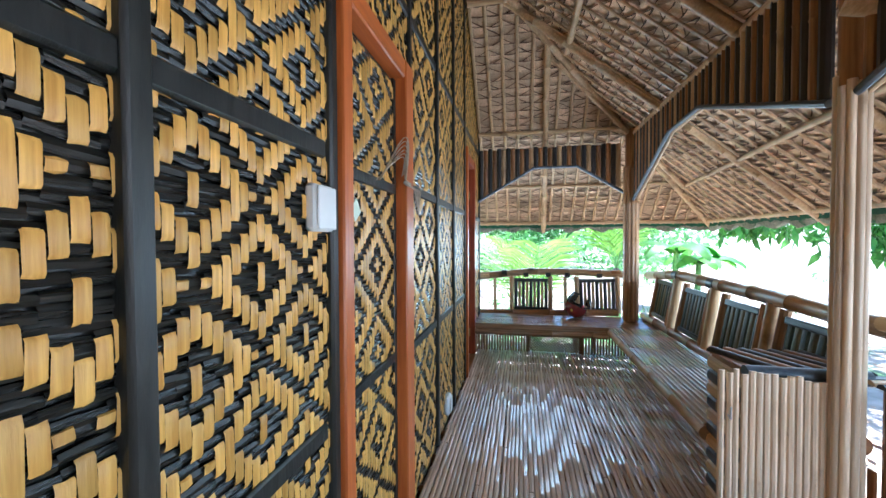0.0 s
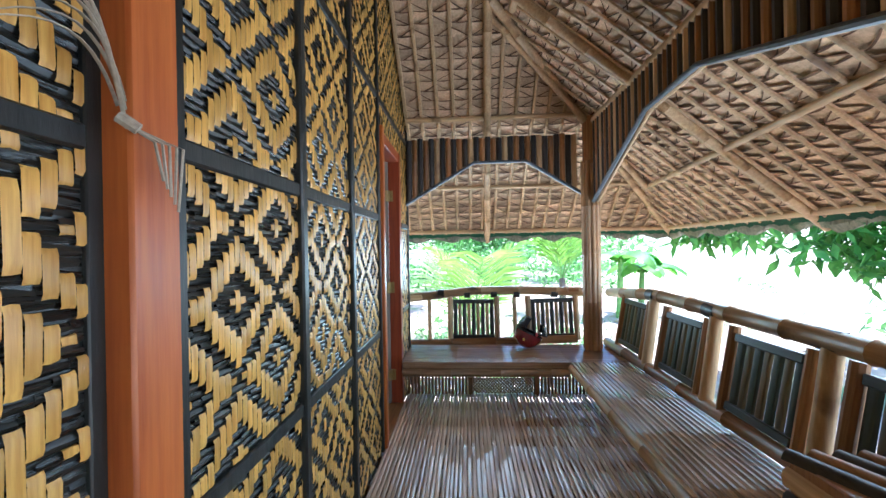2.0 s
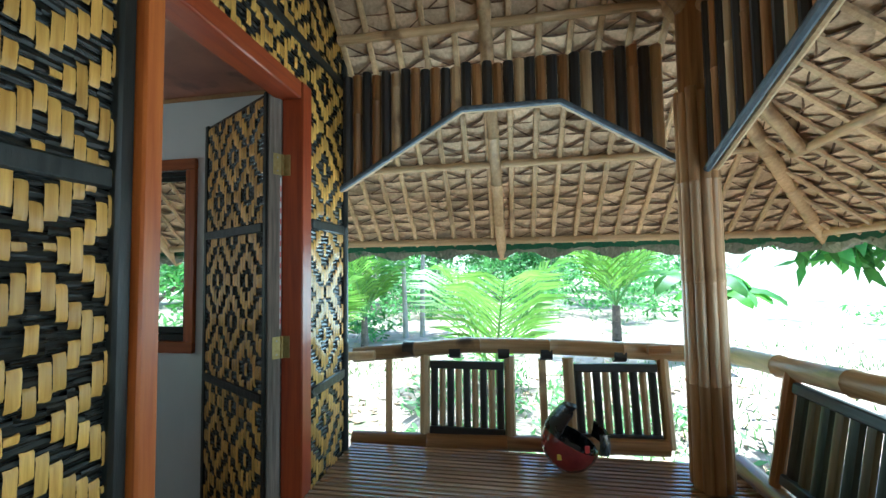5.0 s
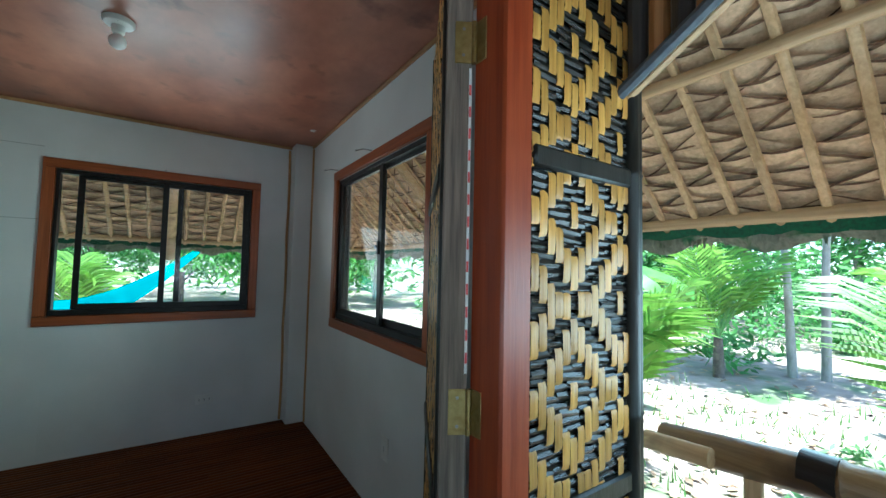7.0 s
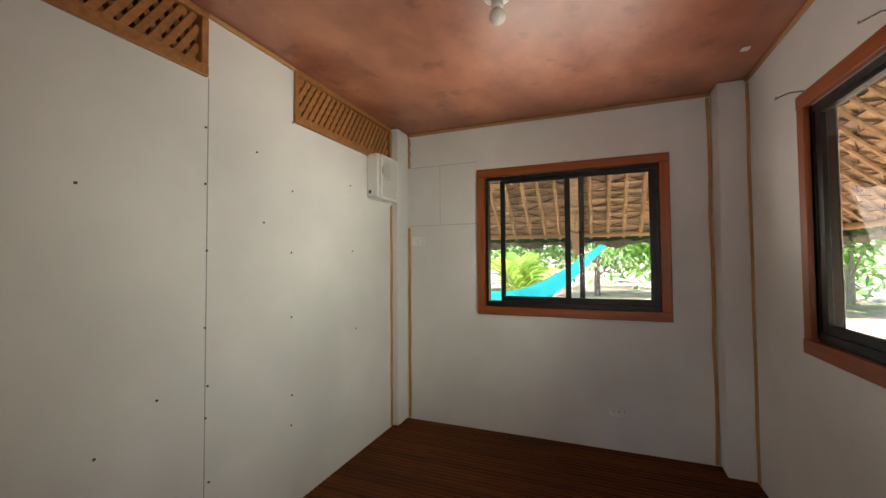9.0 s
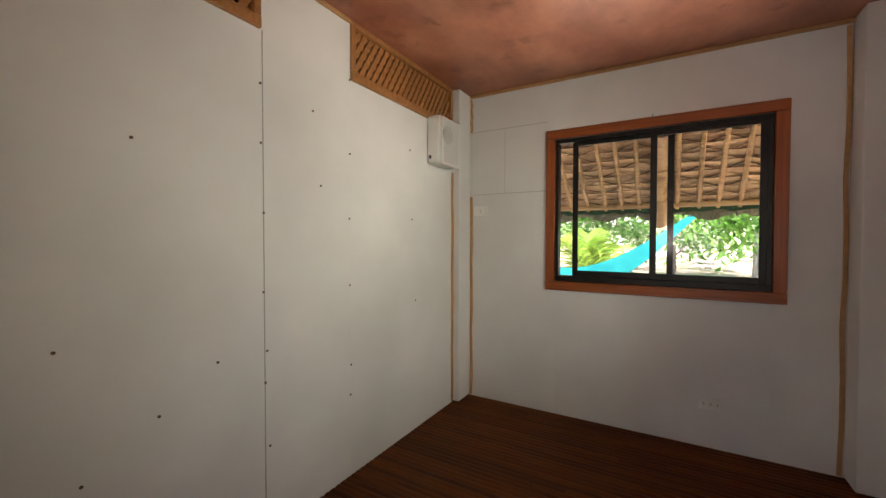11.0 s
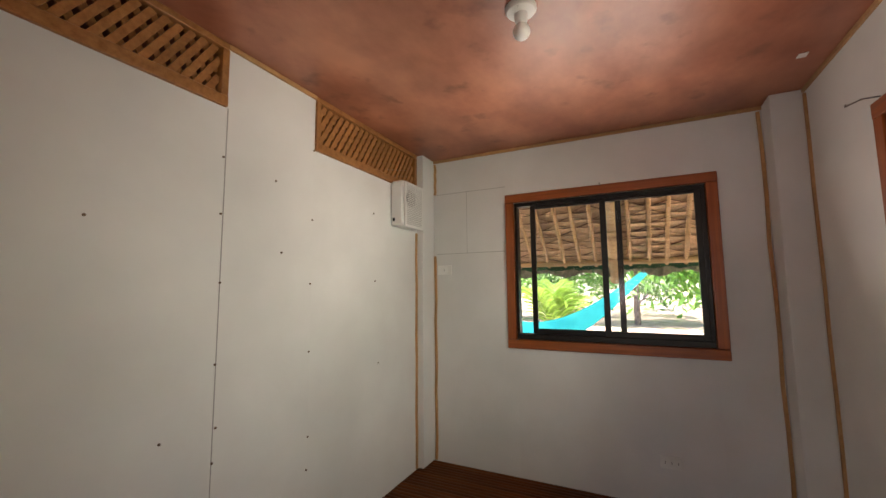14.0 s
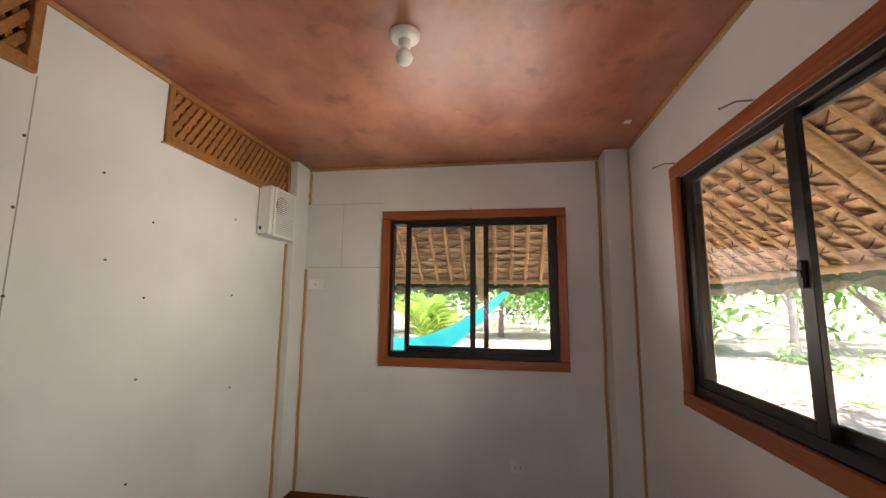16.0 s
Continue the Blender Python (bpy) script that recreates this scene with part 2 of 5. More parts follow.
GLASS = bpy.data.materials.new("window_glass")
GLASS.use_nodes = True
_g = GLASS.node_tree.nodes["Principled BSDF"]
_g.inputs["Transmission Weight"].default_value, _g.inputs["Roughness"].default_value, _g.inputs["IOR"].default_value = 1.0, 0.0, 1.2
_g.inputs["Base Color"].default_value = (0.97, 0.99, 0.98, 1)


# ---- mesh building ----
BASE = {}


class Shape:
    """Vertices and faces gathered in world coordinates for one mesh."""

    def __init__(self):
        self.v, self.f = [], []

    def add(self, verts, faces):
        k = len(self.v)
        self.v += [tuple(p) for p in verts]
        self.f += [tuple(i + k for i in q) for q in faces]
        return self

    def box(self, x0, x1, y0, y1, z0, z1, bevel=0.0, m=None):
        bm = bmesh.new()
        bmesh.ops.create_cube(bm, size=1.0, matrix=Matrix.Translation(((x0 + x1) / 2, (y0 + y1) / 2, (z0 + z1) / 2)) @ Matrix.Diagonal((x1 - x0, y1 - y0, z1 - z0, 1)))
        if bevel:
            bmesh.ops.bevel(bm, geom=bm.edges[:], offset=bevel, segments=1, affect="EDGES")
        bm.verts.index_update()
        self.add([(m @ w.co) if m else w.co for w in bm.verts], [[w.index for w in q.verts] for q in bm.faces])
        bm.free()
        return self

    def bar(self, p, q, w, h, bevel=0.003, up=(0, 0, 1)):
        """A rectangular bar from p to q."""
        p, q = Vector(p), Vector(q)
        d = (q - p)
        z = d.normalized()
        x = Vector(up).cross(z)
        x = x.normalized() if x.length > 1e-4 else Vector((1, 0, 0))
        y = z.cross(x)
        m = Matrix((x, y, z)).transposed().to_4x4()
        m.translation = p
        return self.box(-w / 2, w / 2, -h / 2, h / 2, 0, d.length, bevel, m)

    def tube(self, path, r, sides=10, nodes=0.0, taper=1.0, flat=1.0):
        """A round pole along a path; nodes: the spacing of bamboo rings."""
        pts = [Vector(p) for p in path]
        rings = []
        total = sum((b - a).length for a, b in zip(pts, pts[1:]))
        run = 0.0
        for i, (a, b) in enumerate(zip(pts, pts[1:])):
            n = (b - a).length
            stops = [(0.0, 1.0)]
            if nodes:
                k = math.ceil(run / nodes) if i else 1
                while k * nodes < run + n - 0.02:
                    s = (k * nodes - run)
                    if s > 0.02:
                        stops += [((s - 0.008) / n, 0.98), (s / n, 1.1), ((s + 0.008) / n, 0.98)]
                    k += 1
            for s, g in stops:
                rings.append((a.lerp(b, s), (b - a).normalized(), g, (run + s * n) / total))
            run += n
        rings.append((pts[-1], (pts[-1] - pts[-2]).normalized(), 1.0, 1.0))
        ref = Vector((0, 0, 1)) if abs(rings[0][1].z) < 0.9 else Vector((1, 0, 0))
        verts, faces = [], []
        for c, d, g, s in rings:
            x = ref.cross(d).normalized()
            y = d.cross(x)
            rad = r * g * (1 + (taper - 1) * s)
            verts += [c + x * rad * math.cos(2 * math.pi * j / sides) + y * rad * flat * math.sin(2 * math.pi * j / sides) for j in range(sides)]
        for i in range(len(rings) - 1):
            for j in range(sides):
                faces.append((i * sides + j, i * sides + (j + 1) % sides, (i + 1) * sides + (j + 1) % sides, (i + 1) * sides + j))
        faces.append(tuple(range(sides))[::-1])
        faces.append(tuple((len(rings) - 1) * sides + j for j in range(sides)))
        return self.add(verts, faces)

    def half(self, p, q, w, bulge, out, seg=5, nodes=0.0):
        """A split bamboo: an arched strip from p to q, its round side towards out, closed behind."""
        p, q, out = Vector(p), Vector(q), Vector(out).normalized()
        d = q - p
        x = d.normalized().cross(out).normalized()
        stops = [(0, 1), (1, 1)]
        if nodes:
            k = 1
            while k * nodes < d.length - 0.02:
                s = k * nodes / d.length
                e = 0.006 / d.length
                stops += [(s - e, 0.97), (s, 1.12), (s + e, 0.97)]
                k += 1
        stops.sort()
        verts, faces = [], []
        m = seg + 1
        for s, g in stops:
            c = p + d * s
            for j in range(m):
                a = math.pi * j / seg
                verts.append(c - x * (w / 2) * math.cos(a) * (g if g < 1.05 else 1.02) + out * bulge * math.sin(a) * g)
        for i in range(len(stops) - 1):
            for j in range(seg):
                faces.append((i * m + j, i * m + j + 1, (i + 1) * m + j + 1, (i + 1) * m + j))
            faces.append((i * m + seg, i * m, (i + 1) * m, (i + 1) * m + seg))
        faces.append(tuple(range(m))[::-1])
        faces.append(tuple((len(stops) - 1) * m + j for j in range(m)))
        return self.add(verts, faces)

    def mesh(self, name, material, base=(0, 0, 0)):
        me = bpy.data.meshes.new(name)
        b = Vector(base)
        me.from_pydata([(x - b.x, y - b.y, z - b.z) for x, y, z in self.v], [], self.f)
        me.polygons.foreach_set("use_smooth", [True] * len(me.polygons))
        me.set_sharp_from_angle(angle=radians(38))
        me.materials.append(material)
        return me


def thing(name, at, label, category, group="", kind=""):
    ob = new(name)
    ob.location = at
    ob.empty_display_size = 0.1
    BASE[ob] = Vector(at)
    return tagged(ob, label, category, group, kind)


def part(name, shape, material, parent, label=""):
    ob = new(name, shape.mesh(name, material, BASE[parent]))
    ob.parent = parent
    BASE[ob] = BASE[parent]
    return tagged(ob, label)


def solid(name, shape, material, label, category="", group="", kind="", at=(0, 0, 0)):
    """A thing that is one mesh."""
    ob = new(name, shape.mesh(name, material, at))
    ob.location = at
    BASE[ob] = Vector(at)
    return tagged(ob, label, category, group, kind)


def structure(name, shape, material, label):
    return solid(name, shape, material, label, kind="structure")


def jit(a):
    return random.uniform(-a, a)


# ---- ground ----
GZ = -0.55
gm = Shape()
N = 60
for i in range(N + 1):
    for j in range(N + 1):
        u, v = (i / N * 2 - 1), (j / N * 2 - 1)
        x, y = math.copysign(abs(u) ** 2.6, u) * 400, math.copysign(abs(v) ** 2.6, v) * 400
        d = math.hypot(x, y)
        gm.v.append((x, y, GZ + (0.10 * noise.noise((x * 0.3, y * 0.3, 0)) if d > 6 else 0) - 0.01))
gm.f = [(i * (N + 1) + j, (i + 1) * (N + 1) + j, (i + 1) * (N + 1) + j + 1, i * (N + 1) + j + 1) for i in range(N) for j in range(N)]
structure("ground", gm, SOIL, "dry reddish soil strewn with fallen leaves and patchy grass")

# ---- house walls ----
XF, XI = -0.43, -0.51
D1 = (1.318, 1.855, 1.93)
D2 = (3.795, 4.497, 2.01)
D2_HOLE = (3.795, 4.55, 2.01)


def wall_with_doors(x0, x1, ylo, yhi, z0, z1, doors):
    s = Shape()
    y = ylo
    for a, b, h in doors:
        s.box(x0, x1, y, a, z0, z1)
        s.box(x0, x1, a, b, h, z1)
        y = b
    return s.box(x0, x1, y, yhi, z0, z1)


wall_east = structure("wall_east", wall_with_doors(XF - 0.035, XF, -2.5, 4.94, -0.06, 3.85, [D1, D2_HOLE]), INK, "house front of woven golden and black bamboo strips")
structure("wall_east_inner", wall_with_doors(XI, XF - 0.037, -2.5, 4.935, -0.06, 3.0, [D1, D2_HOLE]), PAINT, "pale painted inner board of the front wall")


def holed(axis, c0, c1, lo, hi, z0, z1, holes):
    """A wall along x or y, with openings (a, b, za, zb) in order."""
    s = Shape()

    def put(a, b, za, zb):
        if axis == "y":
            s.box(c0, c1, a, b, za, zb)
        else:
            s.box(a, b, c0, c1, za, zb)
    at = lo
    for a, b, za, zb in holes:
        put(at, a, z0, z1)
        put(a, b, z0, za)
        if zb < z1:
            put(a, b, zb, z1)
        at = b
    put(at, hi, z0, z1)
    return s


W1 = (3.235, 4.50, 0.84, 1.911)
W2 = (-2.55, -1.245, 0.844, 1.906)
FW = 0.06
VENTS = [(-3.12, -2.09, 1.962, ZC), (-1.60, -0.62, 1.985, ZC)]
structure("wall_west", holed("y", XW - 0.09, XW, -2.5, 4.965, -0.06, 2.9, [(W1[0] + FW, W1[1] - FW, W1[2] + FW, W1[3] - FW)]), PAINT, "pale blue-white painted board wall with a window")
structure("wall_north", holed("x", YN, YN + 0.09, XW, XI, -0.06, 2.9, [(W2[0] + FW, W2[1] - FW, W2[2] + FW, W2[3] - FW)]), PAINT, "pale blue-white painted board wall beside the door")
structure("wall_south", holed("x", YS - 0.05, YS, XW, XI, -0.06, ZC, VENTS), PAINT, "pale painted partition wall with two lattice vents")
structure("wall_end", Shape().box(XW - 0.09, 1.6, -2.6, -2.5, -0.06, 3.4), PAINT, "plain wall that closes the house")
structure("ceiling", Shape().box(XW, XI, YS, YN, ZC, ZC + 0.02), PLYWOOD, "stained red-brown plywood ceiling")
structure("ceiling_next", Shape().box(XW, XI, -2.5, YS - 0.05, ZC, ZC + 0.02), PLYWOOD, "plywood ceiling of the next room")
room_floor = structure("floor_room", Shape().box(XW, XI, -2.5, YN, -0.06, -0.012), ROOMFLOOR, "dark brown floor of narrow slats")

# ceiling edge strips, corner columns and their strips
trim = Shape()
trim.box(XW, XW + 0.012, YS, YN, ZC - 0.022, ZC - 0.001, 0.002)
trim.box(XW, XI, YN - 0.012, YN, ZC - 0.022, ZC - 0.001, 0.002)
trim.box(-2.09, -1.60, YS, YS + 0.012, ZC - 0.022, ZC - 0.001, 0.002)
structure("trim_ceiling", trim, CEILTRIM, "thin varnished wooden strip along the ceiling edge")
structure("column_1", Shape().box(XW, -3.165, 4.73, YN, 0, ZC - 0.002, 0.004), PAINT, "square painted corner column")
structure("column_2", Shape().box(XW, -3.135, YS, 2.655, 0, ZC - 0.002, 0.004), PAINT, "slim painted corner column")


def wavy_strip(s, axis, fixed, c, z0, z1):
    n = 9
    for i in range(n):
        a, b = z0 + (z1 - z0) * i / n, z0 + (z1 - z0) * (i + 1) / n
        o0, o1 = 0.004 * math.sin(i * 2.1 + c * 9), 0.004 * math.sin((i + 1) * 2.1 + c * 9)
        p, q = ((fixed, c + o0, a), (fixed, c + o1, b)) if axis == "y" else ((c + o0, fixed, a), (c + o1, fixed, b))
        s.bar(p, q, 0.018, 0.014, 0.002, up=(1, 0, 0))


for nm, ax, fx, c, za, zb in (("a", "y", XW + 0.004, 4.717, 0, ZC - 0.03), ("b", "x", YN - 0.004, -3.152, 0, ZC - 0.03),
                              ("c", "y", XW + 0.004, 2.668, 0, 1.50), ("d", "y", XW + 0.004, 2.668, 1.98, ZC - 0.03), ("e", "x", YS + 0.004, -3.122, 0, 1.66)):
    s = Shape()
    wavy_strip(s, ax, fx, c, za, zb)
    structure("trim_column_" + nm, s, CEILTRIM, "uneven brown wooden strip beside the corner column")

# seams and screws of the wall boards
seam = Shape()
seam.box(-1.612, -1.608, YS, YS + 0.0012, 0, 1.985)
seam.box(XW, XW + 0.001, 2.68, 3.235, 1.511, 1.515).box(XW, XW + 0.001, 2.68, 3.235, 1.977, 1.981).box(XW, XW + 0.001, 2.93, 2.933, 1.515, 1.977)
structure("trim_seams", seam, SEAM, "fine dark joints between the painted wall boards")
screws = [(-1.425, 0.741), (-1.178, 1.476), (-1.856, 1.745), (-1.612, 0.61), (-1.606, 0.97), (-2.085, 1.96), (-2.085, 1.6), (-2.083, 0.95), (-2.09, 0.55), (-2.085, 0.40), (-1.63, 0.35),
          (-1.61, 1.28), (-1.60, 1.55), (-1.60, 1.78), (-1.9, 1.42), (-1.0, 0.88), (-1.24, 0.62), (-2.08, 1.28), (-2.62, 1.3), (-2.66, 0.8), (-2.6, 1.72), (-1.05, 0.5), (-1.62, 0.735)]
for x, z in screws:
    solid("screw", Shape().tube([(x, YS, z), (x, YS + 0.003, z)], 0.005, 7), RUST, "small rusty screw head in the wall board", "screw", "screws in the partition wall", at=(x, YS, z))

# ---- windows ----


def window(nm, axis, plane, sign, a0, a1, z0, z1, bars, handle, label):
    """Wooden surround, black aluminium frame and sashes in a wall; sign: towards the room."""
    w = thing(nm, (plane, a0, z0) if axis == "y" else (a0, plane, z0), label, "window", kind="structure")

    def bx(d0, d1, p0, p1, q0, q1, bev=0.003):
        lo, hi = sorted((plane + sign * d0, plane + sign * d1))
        return Shape().box(lo, hi, p0, p1, q0, q1, bev) if axis == "y" else Shape().box(p0, p1, lo, hi, q0, q1, bev)
    for n, args, ax in (("window_frame", (-0.09, 0.022, a0, a1, z1 - FW, z1), axis), ("window_sill", (-0.09, 0.024, a0, a1, z0, z0 + FW), axis),
                        ("window_frame", (-0.09, 0.020, a0, a0 + FW, z0 + FW, z1 - FW), "z"), ("window_frame", (-0.09, 0.020, a1 - FW, a1, z0 + FW, z1 - FW), "z")):
        part(n, bx(*args), FRAMEWOOD[ax], w)
    b0, b1, c0, c1 = a0 + FW + 0.001, a1 - FW - 0.001, z0 + FW + 0.001, z1 - FW - 0.001
    for args in ((-0.075, -0.004, b0, b1, c0, c0 + 0.036), (-0.075, -0.004, b0, b1, c1 - 0.026, c1), (-0.075, -0.004, b0, b0 + 0.018, c0 + 0.036, c1 - 0.026), (-0.075, -0.004, b1 - 0.024, b1, c0 + 0.036, c1 - 0.026)):
        part("track", bx(*args, 0.002), ALU, w)
    for k, (s0, s1, wide) in enumerate(bars):
        d = -0.055 if k else -0.028
        sash = part("sash", bx(d, d + 0.02, s0, s0 + wide, c0 + 0.036, c1 - 0.026, 0.002), ALU, w, "black aluminium sliding sash")
        part("stile", bx(d, d + 0.02, s1 - wide, s1, c0 + 0.036, c1 - 0.026, 0.002), ALU, sash)
        part("rail", bx(d, d + 0.02, s0 + wide, s1 - wide, c0 + 0.036, c0 + 0.072, 0.002), ALU, sash)
        part("rail", bx(d, d + 0.02, s0 + wide, s1 - wide, c1 - 0.048, c1 - 0.026, 0.002), ALU, sash)
        pane = part("pane", bx(d + 0.009, d + 0.012, s0 + wide, s1 - wide, c0 + 0.072, c1 - 0.048, 0), GLASS, sash, "clear glass pane")
        pane.visible_shadow = False
    hy, hz = handle
    latch = part("latch", bx(-0.010, 0.002, hy - 0.011, hy + 0.011, hz - 0.038, hz + 0.038, 0.003), ALU, w)
    part("lever", bx(0.002, 0.012, hy - 0.020, hy + 0.006, hz - 0.008, hz + 0.012, 0.003), STEEL if axis == "x" else ALU, latch, "crescent lever of the sash lock")
    return w


window("window_1", "y", XW, 1, *W1, [(3.86, 4.42, 0.036), (3.40, 3.985, 0.034)], (3.97, 1.42), "sliding window in black aluminium with a varnished wooden surround")
window("window_2", "x", YN, -1, *W2, [(-2.47, -1.80, 0.045), (-1.89, -1.31, 0.045)], (-1.83, 1.36), "wide sliding window in black aluminium with a varnished wooden surround")
for hx in (-2.53, -1.95):
    h = Shape().tube([(hx, YN, 1.925), (hx, YN - 0.05, 1.925), (hx - 0.03, YN - 0.085, 1.915), (hx - 0.05, YN - 0.075, 1.93)], 0.003, 6)
    solid("curtain_hook", h, STEEL, "bent steel curtain hook above the window", "hook", "curtain hooks", at=(hx, YN, 1.925))
solid("nail", Shape().tube([(XW + 0.02, 3.87, 1.905), (XW + 0.05, 3.87, 1.915)], 0.003, 6), STEEL, "small nail in the top of the window surround", "nail", at=(XW + 0.02, 3.87, 1.905))

# ---- vents ----
for x0, x1, z0, z1 in VENTS:
    v = thing("lattice_vent", (x0, YS, z0), "varnished wooden lattice vent high in the partition wall", "vent", "lattice vents")
    part("lower_board", Shape().box(x0, x1, YS - 0.048, YS + 0.016, z0, z0 + 0.045, 0.003), VENTWOOD, v)
    part("upper_board", Shape().box(x0, x1, YS - 0.048, YS + 0.012, z1 - 0.03, z1 - 0.002, 0.003), VENTWOOD, v)
    part("side_board", Shape().box(x0, x0 + 0.03, YS - 0.048, YS + 0.014, z0 + 0.045, z1 - 0.03, 0.003), VENTWOOD, v)
    part("side_board", Shape().box(x1 - 0.03, x1, YS - 0.048, YS + 0.014, z0 + 0.045, z1 - 0.03, 0.003), VENTWOOD, v)
    lo, hi, za, zb = x0 + 0.030, x1 - 0.030, z0 + 0.045, z1 - 0.03
    run = (zb - za) * 0.62
    for lay, sg, pitch in ((0, -1, 0.046), (1, 1, 0.062)):
        a = lo - run
        while a < hi:
            ends = [(a, za), (a + run, zb)] if sg > 0 else [(a + run, za), (a, zb)]
            (xa, qa), (xb, qb) = sorted(ends)
            if xb > lo + 0.02 and xa < hi - 0.02:
                if xa < lo:
                    qa, xa = qa + (qb - qa) * (lo - xa) / (xb - xa), lo
                if xb > hi:
                    qb, xb = qa + (qb - qa) * (hi - xa) / (xb - xa), hi
                y = YS - 0.010 - 0.012 * lay
                part("slat", Shape().bar((xa, y, qa), (xb, y, qb), 0.027, 0.010, 0.001, up=(0, 1, 0)), VENTWOOD, v)
            a += pitch

# ---- exhaust unit, switches, lamp ----
u = thing("exhaust_unit", (-3.04, YS, 1.667), "yellowed white plastic exhaust fan unit below the vent", "fan")
part("housing", Shape().box(-3.04, -2.785, YS, YS + 0.095, 1.667, 1.975, 0.012), WHITE, u)
# thin grey sheet on the frame's front paints the shade between the louvers
part("grille_back", Shape().box(-3.022, -2.823, YS + 0.1079, YS + 0.1084, 1.682, 1.958), SEAM, u, "grey sheet coloured as the shade between the louvers")
part("grille_frame", Shape().box(-3.045, -2.80, YS + 0.095, YS + 0.108, 1.66, 1.97, 0.005), WHITE, u)
for i in range(22):
    z = 1.685 + i * 0.0125
    part("louver", Shape().box(-3.025, -2.82, YS + 0.107, YS + 0.112, z, z + 0.0075, 0.001), WHITE, u)
# flat black disc paints the dark depth of the fan opening
part("fan_opening", Shape().tube([(-2.875, YS + 0.1080, 1.86), (-2.875, YS + 0.1096, 1.86)], 0.062, 18), HELMETBLACK, u, "flat black disc for the dark round opening behind the louvers")
part("cord", Shape().tube([(-2.79, YS + 0.03, 1.70), (-2.781, YS + 0.03, 1.72)], 0.008, 8), HELMETBLACK, u)


def plate(x, y, z, nx, ny, w, h, holes, lab):
    s = thing("wall_socket", (x, y, z), lab, "socket")
    t = Vector((-ny, nx, 0))
    n = Vector((nx, ny, 0))
    c = Vector((x, y, z))

    def slab(cx, cz, ww, hh, d0, d1, bev):
        pts = [c + t * (cx + sx * ww / 2) + n * d + Vector((0, 0, cz + sz * hh / 2)) for sx in (-1, 1) for d in (d0, d1) for sz in (-1, 1)]
        xs, ys, zs = [p.x for p in pts], [p.y for p in pts], [p.z for p in pts]
        return Shape().box(min(xs), max(xs), min(ys), max(ys), min(zs), max(zs), bev)
    part("cover_plate", slab(0, 0, w, h, 0, 0.009, 0.002), WHITE, s)
    for i in range(holes):
        part("module", slab((i - (holes - 1) / 2) * w / (holes + 0.6), 0, w / (holes + 1.4), h * 0.55, 0.008, 0.0115, 0.001), WHITE, s)
        part("slot", slab((i - (holes - 1) / 2) * w / (holes + 0.6), 0, 0.005, h * 0.22, 0.0113, 0.012, 0), SEAM, s)


plate(XW, 4.18, 0.247, 1, 0, 0.118, 0.07, 3, "white three-way wall socket below the window")
plate(XW, 2.745, 1.39, 1, 0, 0.115, 0.07, 1, "white light switch plate beside the corner column")
plate(-1.66, YN, 0.36, 0, -1, 0.07, 0.115, 1, "white upright wall socket below the wide window")

lamp = thing("ceiling_lamp", (-1.935, 3.73, ZC), "white ceiling lamp holder with a bare round bulb", "lamp")


def turned(cx, cy, prof, sides=24):
    s = Shape()
    v, f = [], []
    for r, z in prof:
        v += [(cx + r * math.cos(2 * math.pi * j / sides), cy + r * math.sin(2 * math.pi * j / sides), z) for j in range(sides)]
    for i in range(len(prof) - 1):
        f += [(i * sides + j, i * sides + (j + 1) % sides, (i + 1) * sides + (j + 1) % sides, (i + 1) * sides + j) for j in range(sides)]
    f += [tuple(range(sides))[::-1], tuple((len(prof) - 1) * sides + j for j in range(sides))]
    return s.add(v, f)


part("base", turned(-1.935, 3.73, [(0.056, ZC), (0.056, ZC - 0.012), (0.050, ZC - 0.020), (0.024, ZC - 0.026)]), WHITE, lamp)
part("socket", turned(-1.935, 3.73, [(0.024, ZC - 0.024), (0.022, ZC - 0.055), (0.017, ZC - 0.060)]), WHITE, lamp)
part("bulb", turned(-1.935, 3.73, [(0.014, ZC - 0.058), (0.020, ZC - 0.068)] + [(0.031 * math.sin(a), ZC - 0.092 + 0.031 * math.cos(a)) for a in [0.7 + i * 0.24 for i in range(11)]]), BULBGLASS, lamp, "round milky glass bulb, unlit")
for sx in (-0.04, 0.04):
    part("screw", Shape().tube([(-1.935 + sx, 3.73, ZC - 0.012), (-1.935 + sx, 3.73, ZC - 0.022)], 0.004, 8), STEEL, lamp)
solid("ceiling_patch", Shape().box(-2.80, -2.76, 4.74, 4.775, ZC - 0.004, ZC - 0.0005, 0.001), WHITE, "small white plate on the plywood ceiling", "plate", at=(-2.78, 4.757, ZC))

# ---- doors ----


def door_frame(nm, y0, y1, h, proud, back, label, near=(0.045, 0.062), far=0.105, wood=REDWOOD):
    d = thing(nm, (XF, y0, 0), label, "door", kind="structure")
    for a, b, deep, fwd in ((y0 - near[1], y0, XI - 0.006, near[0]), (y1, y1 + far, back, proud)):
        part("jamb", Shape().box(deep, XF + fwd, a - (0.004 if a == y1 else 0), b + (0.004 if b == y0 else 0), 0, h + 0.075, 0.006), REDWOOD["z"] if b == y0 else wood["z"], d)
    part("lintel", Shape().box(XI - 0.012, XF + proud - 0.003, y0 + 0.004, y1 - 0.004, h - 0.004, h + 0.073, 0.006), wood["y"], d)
    part("stop", Shape().box(XF - 0.045, XF - 0.025, y0, y0 + 0.012, 0, h, 0.002), REDWOOD["z"], d)
    return d


# ---- woven strips ----


